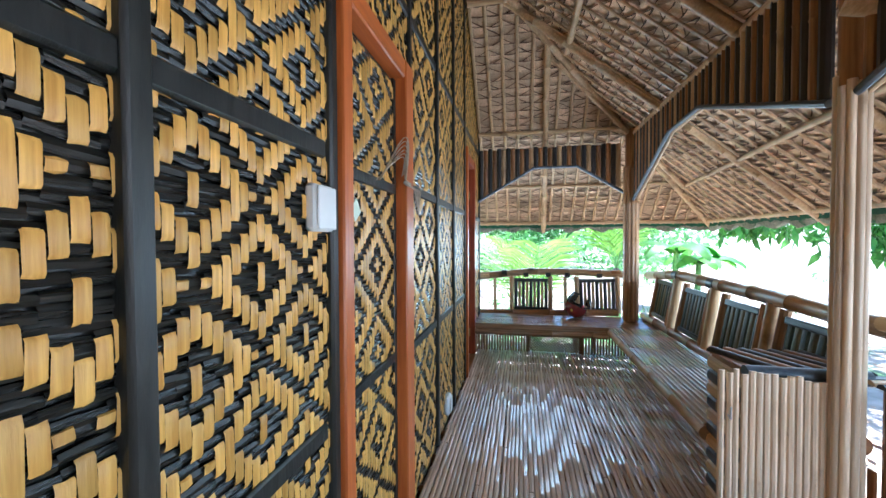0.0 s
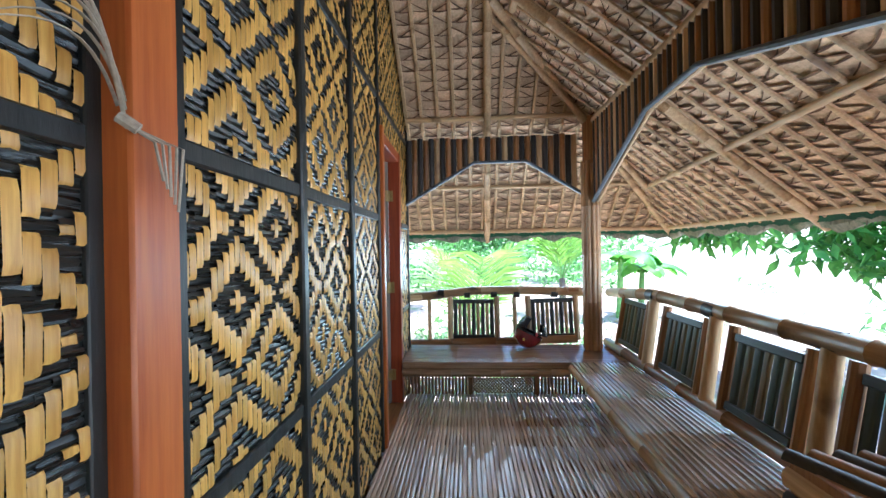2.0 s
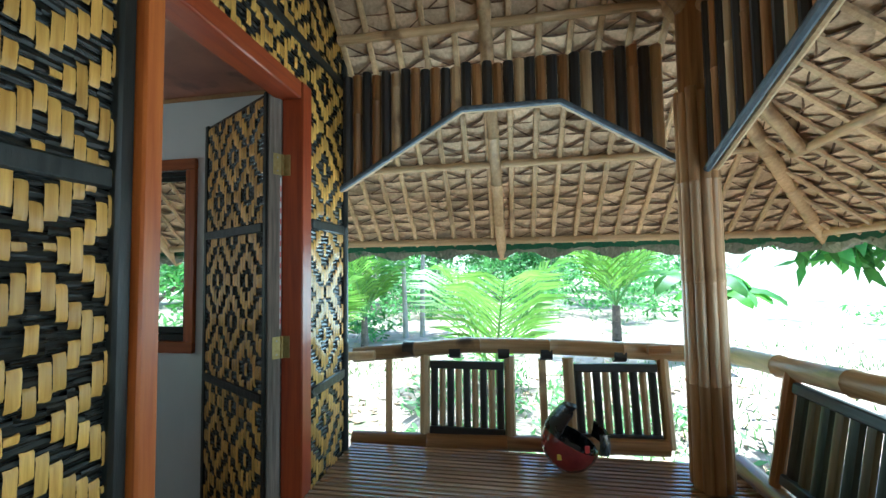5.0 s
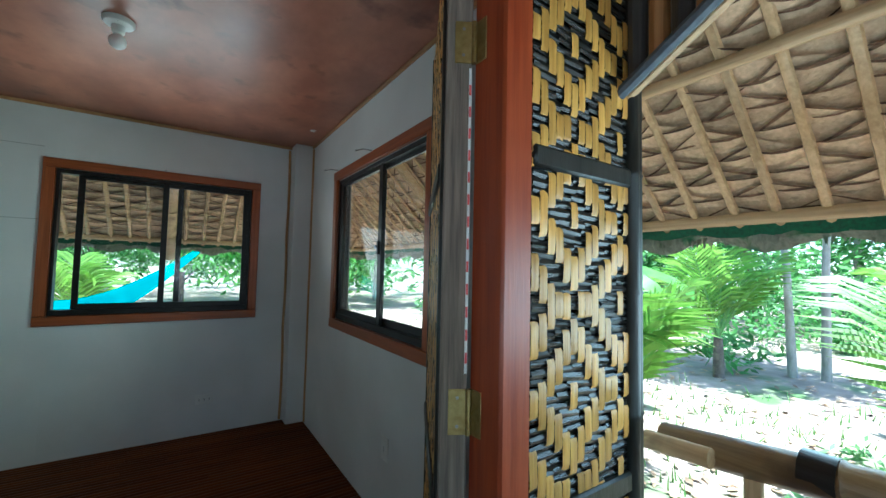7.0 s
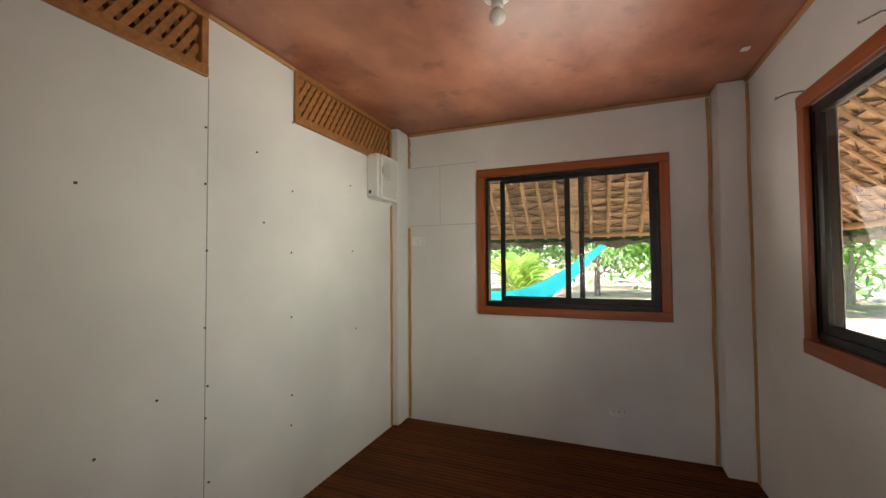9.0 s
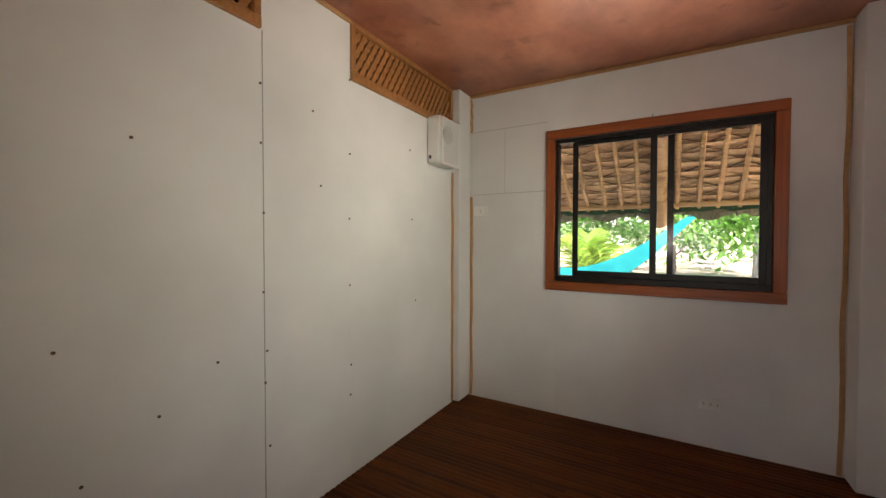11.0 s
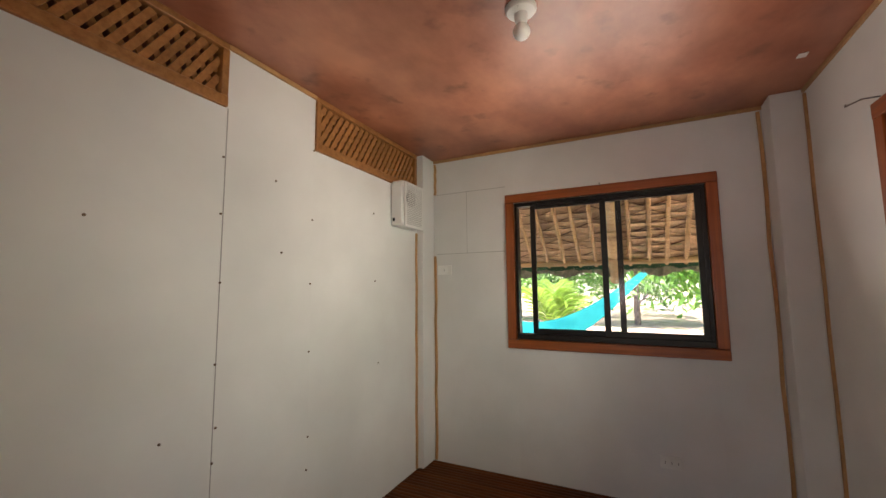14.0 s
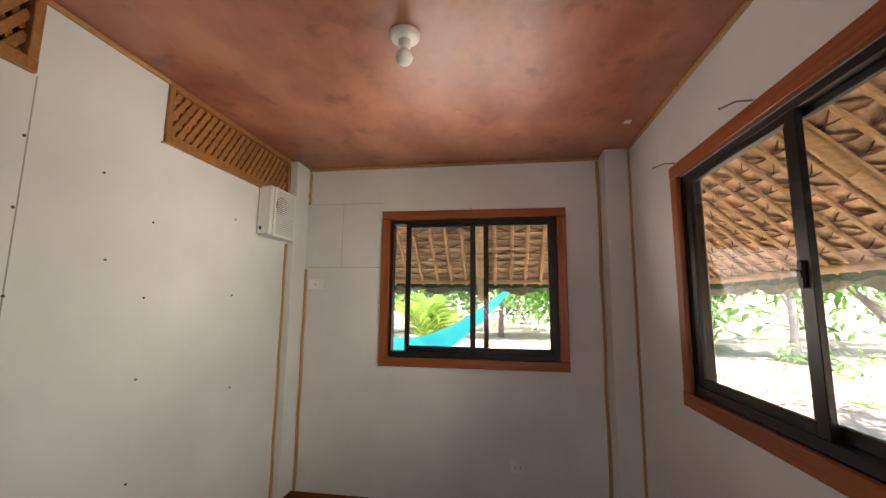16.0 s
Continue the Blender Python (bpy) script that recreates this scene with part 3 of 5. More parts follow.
def weave(to, a0, a1, b0, b1, step, phase, ring=(0.46, 0.85), col=0.0235, thick=0.0034):
    """Black strips across and golden floats over them, in concentric diamonds. to(a, b, w) gives the place."""
    black, floats = Shape(), []
    b = b0 + 0.008
    while b < b1 - 0.004:
        a = a0
        while a < a1 - 0.004:
            e = min(a + random.uniform(0.05, 0.12), a1)
            tilt, lift, fat = -0.06 + jit(0.07), jit(0.0016), random.uniform(0.0074, 0.0100)
            v = []
            for s, g in ((0, 0.75), (0.5, 1.0), (1, 0.75)):
                o = tilt * (s - 0.5) * (e - a) + jit(0.0008)
                for db, dw in ((-fat * g, 0.0), (0.0, 0.0032), (fat * g, 0.0)):
                    v.append(to(a + (e - a) * s, b + o + db, 0.0012 + dw + lift))
            black.add(v, [(k * 3 + c, (k + 1) * 3 + c, (k + 1) * 3 + c + 1, k * 3 + c + 1) for k in range(2) for c in range(2)])
            a = e
        b += 0.0186
    nc, nr = round(step[0] / col), round(step[1] / 0.0186)
    col, row = step[0] / nc, step[1] / nr
    r0, r1 = math.floor((b0 - phase[1]) / row), math.ceil((b1 - phase[1]) / row)
    for i in range(math.ceil((a0 - phase[0]) / col), math.floor((a1 - phase[0]) / col) + 1):
        a = phase[0] + i * col
        run = None
        shift = jit(0.003)
        for r in range(r0, r1 + 2):
            on = False
            if r <= r1:
                p, q = i / nc, r / nr
                s, t = (p + q) / 2, (p - q) / 2
                s, t = s - round(s), t - round(t)
                d = abs(s + t) + abs(s - t)
                nub = abs(s - t) * nr < 1.1 and ring[1] <= d < 0.96
                on = ring[0] < d < ring[1] or d < 0.13 or nub
            if on and run is None:
                run = r
            if not on and run is not None:
                lo, hi = phase[1] + (run - 0.5) * row + shift + 0.001, phase[1] + (r - 0.5) * row + shift - 0.001
                lo, hi = max(lo, b0), min(hi, b1)
                w = col * random.uniform(0.88, 0.99) / 2
                if hi - lo < 0.008:
                    run = None
                    continue
                lean = jit(0.003)
                v, f = [], []
                for k, (s, g) in enumerate(((0, 0.0), (0.12, 0.9), (0.88, 0.9), (1, 0.0))):
                    z = lo + (hi - lo) * s
                    for da, dw in ((-w, -0.0006), (0, 0.0006), (w, -0.0006)):
                        v.append(to(a + da + lean * (s - 0.5), z + jit(0.0015), 0.005 + thick * g + dw))
                for k in range(3):
                    for c in range(2):
                        f.append((k * 3 + c, k * 3 + c + 1, (k + 1) * 3 + c + 1, (k + 1) * 3 + c))
                floats.append((a, (lo + hi) / 2, v, f))
                run = None
    return black, floats


def joined(floats):
    s = Shape()
    for _, _, v, f in floats:
        s.add(v, f)
    return s


def on_front(a, b, w):
    return (XF + 0.008 + w, a, b)


ZS = [0.0, 0.75, 1.485, 2.262, 3.82]
PANELS = [(-1.4, -0.3, (0.161, 0.153), (0.623, 1.18)), (-0.3, 0.685, (0.161, 0.153), (0.623, 1.18)), (0.685, 1.235, (0.161, 0.153), (0.945, 1.18)), (1.235, 1.935, (0.15, 0.16), (1.53, 2.3)),
          (1.935, 2.555, (0.20, 0.19), (2.385, 0.97)), (2.555, 3.13, (0.163, 0.18), (2.748, 1.322)), (3.13, 3.74, (0.165, 0.168), (3.40, 1.328)), (3.74, 4.578, (0.15, 0.16), (4.0, 2.3)), (4.578, 4.92, (0.172, 0.195), (4.71, 1.37))]
NEAR_FLOATS = []
for y0, y1, step, ph in PANELS:
    for z0, z1 in zip(ZS, ZS[1:]):
        if abs(y0 - 1.235) < 0.01 or abs(y0 - 3.74) < 0.01:
            top = 2.005 if y0 < 2 else 2.075
            if z1 < top:
                continue
            z0 = max(z0, top)
        bl, fl = weave(on_front, y0 + 0.004, y1 - 0.004, z0 + 0.004, z1 - 0.004, step, ph)
        if abs(y0 - 2.555) < 0.01 and 0.7 < z0 < 1.6:
            NEAR_FLOATS += fl[:150]
            fl = fl[150:]
        panel = part("woven_panel", bl, INK, wall_east, "tightly laid black bamboo strips")
        tagged(part("golden_strips", joined(fl), STRAW, panel, "golden bamboo strips woven into concentric diamonds"), kind="stuff")

for y in (-0.3, 0.685, 2.555, 3.13):
    part("batten", Shape().box(XF, XF + 0.034, y - 0.022, y + 0.022, 0, 3.82, 0.007), BATTEN, wall_east)
for y in (1.236, 1.980, 3.722):
    part("batten", Shape().box(XF, XF + 0.030, y - 0.02, y + 0.02, 0, 3.82, 0.007), BATTEN, wall_east)
for z, spans in ((0.75, ((-1.4, 1.198), (1.99, 3.70), (4.578, 4.92))), (1.485, ((-1.4, 1.198), (1.99, 3.70), (4.578, 4.92))), (2.262, ((-1.4, 4.92),))):
    for a, b in spans:
        part("batten", Shape().box(XF, XF + 0.024, a, b, z - 0.024, z + 0.024, 0.006), BATTEN, wall_east)
for dy in (0.0, 0.036):
    part("corner_pole", Shape().tube([(XF + 0.012 - dy * 0.4, 4.935 + dy, 0), (XF + 0.012 - dy * 0.4, 4.935 + dy, 2.6)], 0.021, 10, 0.3), BATTEN, wall_east)


def door_leaf(parent, m, width, height, step, phase, thick=0.036):
    """A door leaf in its own frame: along +a, its woven face towards +w."""
    def to(a, b, w):
        return tuple(m @ Vector((a, w, b)))
    leaf = part("leaf", Shape().box(0, width, -thick, 0, 0.012, height, 0.003, m), INK, parent, "door leaf clad in woven black and golden bamboo")
    part("edge_board", Shape().box(-0.006, 0.004, -thick - 0.002, 0.006, 0.010, height + 0.002, 0.003, m), OLDWOOD, leaf, "grey weathered wooden edge")
    part("edge_board", Shape().box(width - 0.028, width + 0.002, -thick - 0.004, 0.010, 0.010, height + 0.002, 0.003, m), BATTEN, leaf)
    part("stile_strip", Shape().box(0.006, 0.034, 0, 0.012, 0.012, height, 0.004, m), BATTEN, leaf)
    zs = [0.03, 0.76, 1.46, height - 0.02]
    for z0, z1 in zip(zs, zs[1:]):
        bl, fl = weave(to, 0.036, width - 0.03, z0, z1, step, phase)
        part("woven_panel", bl, INK, leaf)
        tagged(part("golden_strips", joined(fl), STRAW, leaf, "golden bamboo strips woven into diamonds"), kind="stuff")
    for z in zs[1:3]:
        part("batten", Shape().box(0.036, width - 0.03, 0, 0.016, z - 0.02, z + 0.02, 0.004, m), BATTEN, leaf)
    return leaf


structure("threshold_1", Shape().box(XI - 0.012, XF + 0.036, D1[0], D1[1], -0.05, 0.006, 0.004), BROWN["y"], "worn brown door sill of the closed door")
structure("threshold_2", Shape().box(XI - 0.012, XF + 0.036, D2[0], D2[1], -0.05, 0.004, 0.004), BROWN["y"], "worn brown door sill of the open door")
door_1 = door_frame("door_1", *D1, 0.045, XI - 0.012, "closed door with varnished red-brown frame and woven leaf")
m1 = Matrix(((0, 1, 0, XF - 0.012), (1, 0, 0, D1[0] + 0.004), (0, 0, 1, 0), (0, 0, 0, 1)))
door_leaf(door_1, m1, D1[1] - D1[0] - 0.008, D1[2] - 0.01, (0.187, 0.162), (0.310, 1.158))
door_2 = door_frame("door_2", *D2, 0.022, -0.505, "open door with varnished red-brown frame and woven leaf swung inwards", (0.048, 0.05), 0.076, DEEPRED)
hx, hy = -0.527, 4.443
ex, ey = -1.094, 4.764
wd = math.hypot(ex - hx, ey - hy)
dx, dy = (ex - hx) / wd, (ey - hy) / wd
m2 = Matrix(((dx, -dy, 0, hx), (dy, dx, 0, hy), (0, 0, 1, 0), (0, 0, 0, 1)))
leaf_2 = door_leaf(door_2, m2, wd, D2[2] + 0.02, (0.15, 0.19), (0.33, 1.05), 0.048)
part("tape", Shape().box(-0.0072, -0.006, -0.0485, -0.043, 1.04, 1.67, 0, m2), WHITE, leaf_2, "worn strip of red and white tape")
dashes = Shape()
for i in range(13):
    dashes.box(-0.0078, -0.0072, -0.0480, -0.0435, 1.06 + i * 0.046, 1.082 + i * 0.046, 0, m2)
part("tape_dashes", dashes, SIGNRED, leaf_2)
for z in (0.24, 0.965, 1.725):
    hg = part("hinge", Shape().box(-0.0085, -0.006, -0.049, -0.012, z - 0.045, z + 0.045, 0.0008, m2), BRASS, door_2, "brass butt hinge")
    part("knuckle", Shape().tube([m2 @ Vector((-0.008, -0.052, z - 0.045)), m2 @ Vector((-0.008, -0.052, z + 0.045))], 0.006, 8), BRASS, hg)
    part("wing", Shape().box(-0.498, -0.462, D2[1] - 0.0075, D2[1] - 0.0045, z - 0.045, z + 0.045, 0.001), BRASS, hg)
    for dz in (-0.028, 0.028):
        part("hinge_screw", Shape().tube([m2 @ Vector((-0.0085, -0.030, z + dz)), m2 @ Vector((-0.0098, -0.030, z + dz))], 0.0035, 8), STEEL, hg)

# ---- porch structure ----
porch_floor = thing("floor", (0.5, 2.0, 0), "porch floor of narrow split bamboo slats with gaps", "floor", kind="structure")
for i in range(26):
    y = -2.3 + i * 0.30
    part("joist", Shape().tube([(-0.44, y, -0.06), (1.56, y, -0.06)], 0.035, 8), BROWN["x"], porch_floor)
for x in (-0.3, 0.55, 1.4):
    part("bearer", Shape().tube([(x, -2.4, -0.13), (x, 5.2, -0.13)], 0.045, 8, 0.5), BROWN["y"], porch_floor)
for x in (-0.35, 1.45):
    for y in (-2.2, 0.2, 2.0, 5.05):
        part("stilt", Shape().tube([(x, y, GZ - 0.05), (x, y, -0.02)], 0.07, 10), BARK, porch_floor)

# posts clad in bamboo


def post(px, py, z0, ztop, zclad, label, size=1.0, clad=POSTCLAD):
    p = thing("porch_post", (px, py, z0), label, "post", "porch posts")
    part("core", Shape().tube([(px, py, z0), (px, py, ztop)], 0.062 * size, 14), BROWN["z"], p, "dark smooth wooden core")
    n = 10
    for i in range(n):
        a = 2 * math.pi * (i + 0.5) / n
        d = Vector((math.cos(a), math.sin(a), 0))
        c = Vector((px, py, 0)) + d * 0.060 * size
        part("cladding_slat", Shape().half(c + Vector((0, 0, z0 + abs(jit(0.01)))), c + Vector((0, 0, zclad + jit(0.03))), 0.044 * size, 0.021 * size, d, 5, 0.42), clad, p)


post(1.245, 4.80, 0.366, 2.42, 2.0, "tall porch post clad in tan split bamboo, standing on the bench")
post(1.272, 1.965, 0.0, 2.55, 1.83, "tall porch post clad in bleached split bamboo beside the bench end", 0.68, PALECANE)
post(1.30, -0.8, 0.0, 2.55, 1.83, "tall porch post clad in tan split bamboo near the entrance")

# fascias of upright split bamboo with an arched lower edge


def arch(pts):
    def at(a):
        for (a0, z0), (a1, z1) in zip(pts, pts[1:]):
            if a0 <= a <= a1:
                return z0 + (z1 - z0) * (a - a0) / (a1 - a0)
        return pts[0][1] if a < pts[0][0] else pts[-1][1]
    return at


def fascia(axis, fixed, out, lo, hi, pts, top0, top1, label):
    f = thing("bamboo_fascia", (fixed, lo, 2.0) if axis == "y" else (lo, fixed, 2.0), label, "fascia", "arched fascias")
    at = arch(pts)
    n = round((hi - lo) / 0.0525)
    w = (hi - lo) / n
    for i in range(n):
        a = lo + (i + 0.5) * w
        zb, zt = at(a) + 0.004, top0 + (top1 - top0) * (a - lo) / (hi - lo) + jit(0.012)
        p, q = ((fixed, a, zb), (fixed, a, zt)) if axis == "y" else ((a, fixed, zb), (a, fixed, zt))
        m = DARK["z"] if i % 2 == 0 else (TAN["z"] if i % 6 == 5 else BROWN["z"])
        part("bamboo_stave", Shape().tube([p, q], w * 0.49, 9, 0.33 if i % 2 else 0.0), m, f)
    edge = [((fixed, a, z) if axis == "y" else (a, fixed, z)) for a, z in pts]
    e2 = [(Vector(p) + Vector(out) * 0.018 + Vector((0, 0, -0.006))) for p in edge]
    part("edge_tube", Shape().tube(e2, 0.016, 8), PIPE, f, "blue-grey tube along the arched edge")
    e3 = [(Vector(p) - Vector(out) * 0.018 + Vector((0, 0, -0.002))) for p in edge]
    part("edge_tube", Shape().tube(e3, 0.014, 8), TAN["x"], f, "split bamboo along the back of the edge")
    return f


fascia("x", 4.905, (0, -1, 0), -0.405, 1.16, [(-0.42, 1.70), (0.225, 2.075), (0.70, 2.075), (1.20, 1.765)], 2.295, 2.30, "bamboo fascia of alternating black and brown staves with arched edge")
fascia("y", 1.265, (-1, 0, 0), 2.06, 4.72, [(2.04, 1.775), (3.18, 2.135), (3.73, 2.115), (4.73, 1.675)], 2.40, 2.36, "long bamboo fascia of dark and brown staves with arched edge")
fascia("y", 1.275, (-1, 0, 0), -0.72, 1.91, [(-0.75, 1.75), (0.2, 2.12), (1.0, 2.12), (1.93, 1.775)], 2.40, 2.40, "bamboo fascia over the porch entrance with arched edge")

# ---- roof ----
EY, EX, EW, EZ, SN, SE = 5.95, 2.5, -4.55, 1.44, 0.96, 0.80


def zn(y):
    return EZ + SN * (EY - y)


def ze(x):
    return EZ + SE * (EX - x)


def zw(x):
    return EZ + SE * (x - EW)


roof = thing("thatched_roof", (0, 2, 3.6), "hipped roof of folded dry palm-leaf thatch on bamboo rafters", "roof", kind="structure")
sheet = Shape()
sheet.add([(EW, EY, EZ + .05), (EX, EY, EZ + .05), (EX - 3.4, EY - 3.4 * SE / SN, EZ + 3.4 * SE + .05), (EW + 3.4, EY - 3.4 * SE / SN, EZ + 3.4 * SE + .05)], [(0, 1, 2, 3)])
sheet.add([(EX, EY, EZ + .05), (EX, -4.2, EZ + .05), (EX - 3.4, -2.6, EZ + 3.4 * SE + .05), (EX - 3.4, EY - 3.4 * SE / SN, EZ + 3.4 * SE + .05)], [(0, 1, 2, 3)])
sheet.add([(EW, EY, EZ + .05), (EW, -4.2, EZ + .05), (EW + 3.4, -2.6, EZ + 3.4 * SE + .05), (EW + 3.4, EY - 3.4 * SE / SN, EZ + 3.4 * SE + .05)], [(0, 1, 2, 3)])
sheet.add([(EX, -4.2, EZ + .05), (EW, -4.2, EZ + .05), (EW + 3.4, -2.6, EZ + 3.4 * SE + .05), (EX - 3.4, -2.6, EZ + 3.4 * SE + .05)], [(0, 1, 2, 3)])
sheet.add([(EX - 3.4, -2.6, EZ + 3.4 * SE + .05), (EW + 3.4, -2.6, EZ + 3.4 * SE + .05), (EW + 3.4, EY - 3.4 * SE / SN, EZ + 3.4 * SE + .05), (EX - 3.4, EY - 3.4 * SE / SN, EZ + 3.4 * SE + .05)], [(0, 1, 2, 3)])
# outer skin, so that the thatch has thickness
k = len(sheet.v)
sheet.v += [(x, y, z + 0.10) for x, y, z in sheet.v]
sheet.f += [tuple(i + k for i in q) for q in sheet.f[:5]]
part("thatch_cover", sheet, THATCHBACK, roof, "weathered outer thatch")

NEAR_TILES = []


def thatch(origin, u, v, keep, ulen, vlen, near):
    """Rows of folded leaves under one slope, and the slats that hold them."""
    origin, u, v = Vector(origin), Vector(u).normalized(), Vector(v).normalized()
    w = u.cross(v)
    if w.z > 0:
        w = -w
    tiles, slats, edges = Shape(), [], Shape()
    du, dv = 0.142, 0.088
    nu, nv = int(ulen / du), int(vlen / dv)
    for i in range(nu):
        start = None
        for j in range(nv + 1):
            c = origin + u * (i + 0.5) * du + v * (j + 0.5) * dv
            ok = j < nv and keep(c)
            if ok:
                lift, flip, bow = random.uniform(0.018, 0.032), (1 if (i + j + random.random() * 0.5) % 2 < 1 else -1), random.uniform(0.9, 1.5)
                sag = random.uniform(0.004, 0.016)
                vs, fs = [], []
                for s, g in ((-0.035, 0.0), (0.055, 0.6), (0.106, 1.0)):
                    for q in range(5):
                        e = q / 2 - 1
                        vs.append(c + u * (e * du * 0.52) + v * (s - 0.044 - (sag * (1 - e * e) if g == 1 else 0) + jit(0.002)) + w * (-0.010 + lift * g + 0.004 * (1 - e * e) + (0.0015 if q % 2 else 0)))
                for r in range(2):
                    for q in range(4):
                        fs.append((r * 5 + q, r * 5 + q + 1, (r + 1) * 5 + q + 1, (r + 1) * 5 + q))
                top = random.uniform(0.070, 0.092)
                for q in range(6):
                    s = q / 5
                    e = flip * (2 * s - 1)
                    for g in (0.0, 1.0):
                        vs.append(c + u * (e * du * 0.52) + v * (-0.050 + g * top * s ** bow + jit(0.002)) + w * (-0.004 + lift * (0.35 + 0.75 * g * s) + 0.005 * s))
                for q in range(5):
                    o = 15 + q * 2
                    fs.append((o, o + 1, o + 3, o + 2))
                # dark strips on the leaf edges stand in for shade at each step
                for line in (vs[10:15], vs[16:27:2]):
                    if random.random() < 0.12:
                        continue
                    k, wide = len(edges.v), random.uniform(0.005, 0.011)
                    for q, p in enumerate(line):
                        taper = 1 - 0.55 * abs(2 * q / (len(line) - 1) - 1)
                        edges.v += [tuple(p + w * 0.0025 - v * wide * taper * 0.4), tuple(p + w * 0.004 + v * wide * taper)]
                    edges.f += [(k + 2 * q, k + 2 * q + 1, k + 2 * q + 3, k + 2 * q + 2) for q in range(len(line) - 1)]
                if near(c) and len(NEAR_TILES) < 300:
                    NEAR_TILES.append((c, vs, fs))
                else:
                    tiles.add(vs, fs)
                start = j if start is None else start
            if not ok and start is not None:
                a = origin + u * (i * du + jit(0.008)) + v * start * dv + w * 0.026
                b = origin + u * (i * du + jit(0.012)) + v * j * dv + w * 0.026
                slats.append((a, b))
                start = None
    tagged(part("thatch_leaves", tiles, LEAFTHATCH, roof, "folded dry palm leaves in overlapping rows"), kind="stuff")
    tagged(part("leaf_margins", edges, EDGESHADE, roof, "dark leaf margin strips that paint the shade lines between the thatch rows"), kind="stuff")
    for a, b in slats:
        if (b - a).length > 0.12:
            part("roof_slat", Shape().half(a, b, 0.034, 0.014, w, 4, 0.35), TAN["y"], roof)


def keep_n(c):
    if c.x < -0.42:
        return c.y > 4.93
    return zn(c.y) <= ze(c.x) + 0.02 and c.x > -0.42


def keep_e(c):
    return ze(c.x) <= zn(c.y) + 0.02 and c.x > -0.42


def keep_w(c):
    return c.x < -3.38 and zw(c.x) <= zn(c.y) + 0.02


thatch((-4.5, EY, EZ), (1, 0, 0), (0, -1, SN), keep_n, 7.0, 5.0, lambda c: -0.4 < c.x < 1.3 and c.y > 4.9)
thatch((EX, -1.2, EZ), (0, 1, 0), (-1, 0, SE), keep_e, 7.2, 3.75, lambda c: False)
thatch((EW, 1.6, EZ), (0, 1, 0), (1, 0, SE), keep_w, 4.4, 1.6, lambda c: False)

# rafters, purlins and hip poles


def pole(p, q, r, m=None, nodes=0.33, lab=""):
    part("bamboo_rafter", Shape().tube([p, q], r, 10, nodes, 0.9), m or TAN["y"], roof, lab)


pole((0.39, 5.97, zn(5.97) - 0.06), (0.26, 2.3, zn(2.3) - 0.07), 0.036)
pole((-1.15, 5.97, zn(5.97) - 0.06), (-1.1, 4.7, zn(4.7) - 0.07), 0.04)
pole((-2.4, 5.97, zn(5.97) - 0.06), (-2.4, 4.7, zn(4.7) - 0.07), 0.036)
pole((-4.62, 3.885, zw(-4.62) - 0.06), (-3.42, 3.90, zw(-3.42) - 0.07), 0.058)
pole((-1.0, 5.45, zn(5.45) - 0.10), (-2.9, 5.02, zn(5.0) - 0.10), 0.034)
h0, h1 = Vector((EX + 0.03, EY, EZ - 0.05)), Vector((EX - 3.3, EY - 3.3 * SE / SN, EZ + 3.3 * SE - 0.07))
pole(h0, h1, 0.042)
for y in (4.0, 2.75, 1.55):
    pole((EX + 0.04, y, ze(EX) - 0.06), (-0.3, y - 0.10, ze(-0.3) - 0.08), 0.040)
pole((1.9, 5.2, ze(1.9) - 0.07), (-0.1, 4.0, ze(-0.1) - 0.12), 0.03)
pole((-0.40, 4.83, zn(4.83) - 0.06), (1.35, 4.83, zn(4.83) - 0.06), 0.024, TAN["x"])
pole((-0.40, 3.85, zn(3.85) - 0.06), (0.75, 3.85, zn(3.85) - 0.06), 0.034, TAN["x"])
pole((-0.9, 5.40, zn(5.40) - 0.05), (1.9, 5.40, zn(5.40) - 0.05), 0.024, TAN["x"])
pole((1.27, 5.0, ze(1.27) - 0.05), (1.27, -1.2, ze(1.27) - 0.05), 0.035)
pole((1.93, 5.3, ze(1.93) - 0.045), (1.72, 1.4, ze(1.72) - 0.05), 0.024)
pole((0.5, 4.1, ze(0.5) - 0.05), (0.5, -1.2, ze(0.5) - 0.05), 0.03)
pole((1.2, 1.9, 2.08), (2.55, 1.42, 1.55), 0.045)
pole((1.25, 1.35, 2.35), (2.2, 1.85, 1.62), 0.04)
part("lashing", Shape().tube([(1.93, 1.64, 1.795), (1.97, 1.626, 1.78), (2.01, 1.612, 1.764)], 0.05, 12), ORANGE, roof, "orange plastic lashing round the rafter")


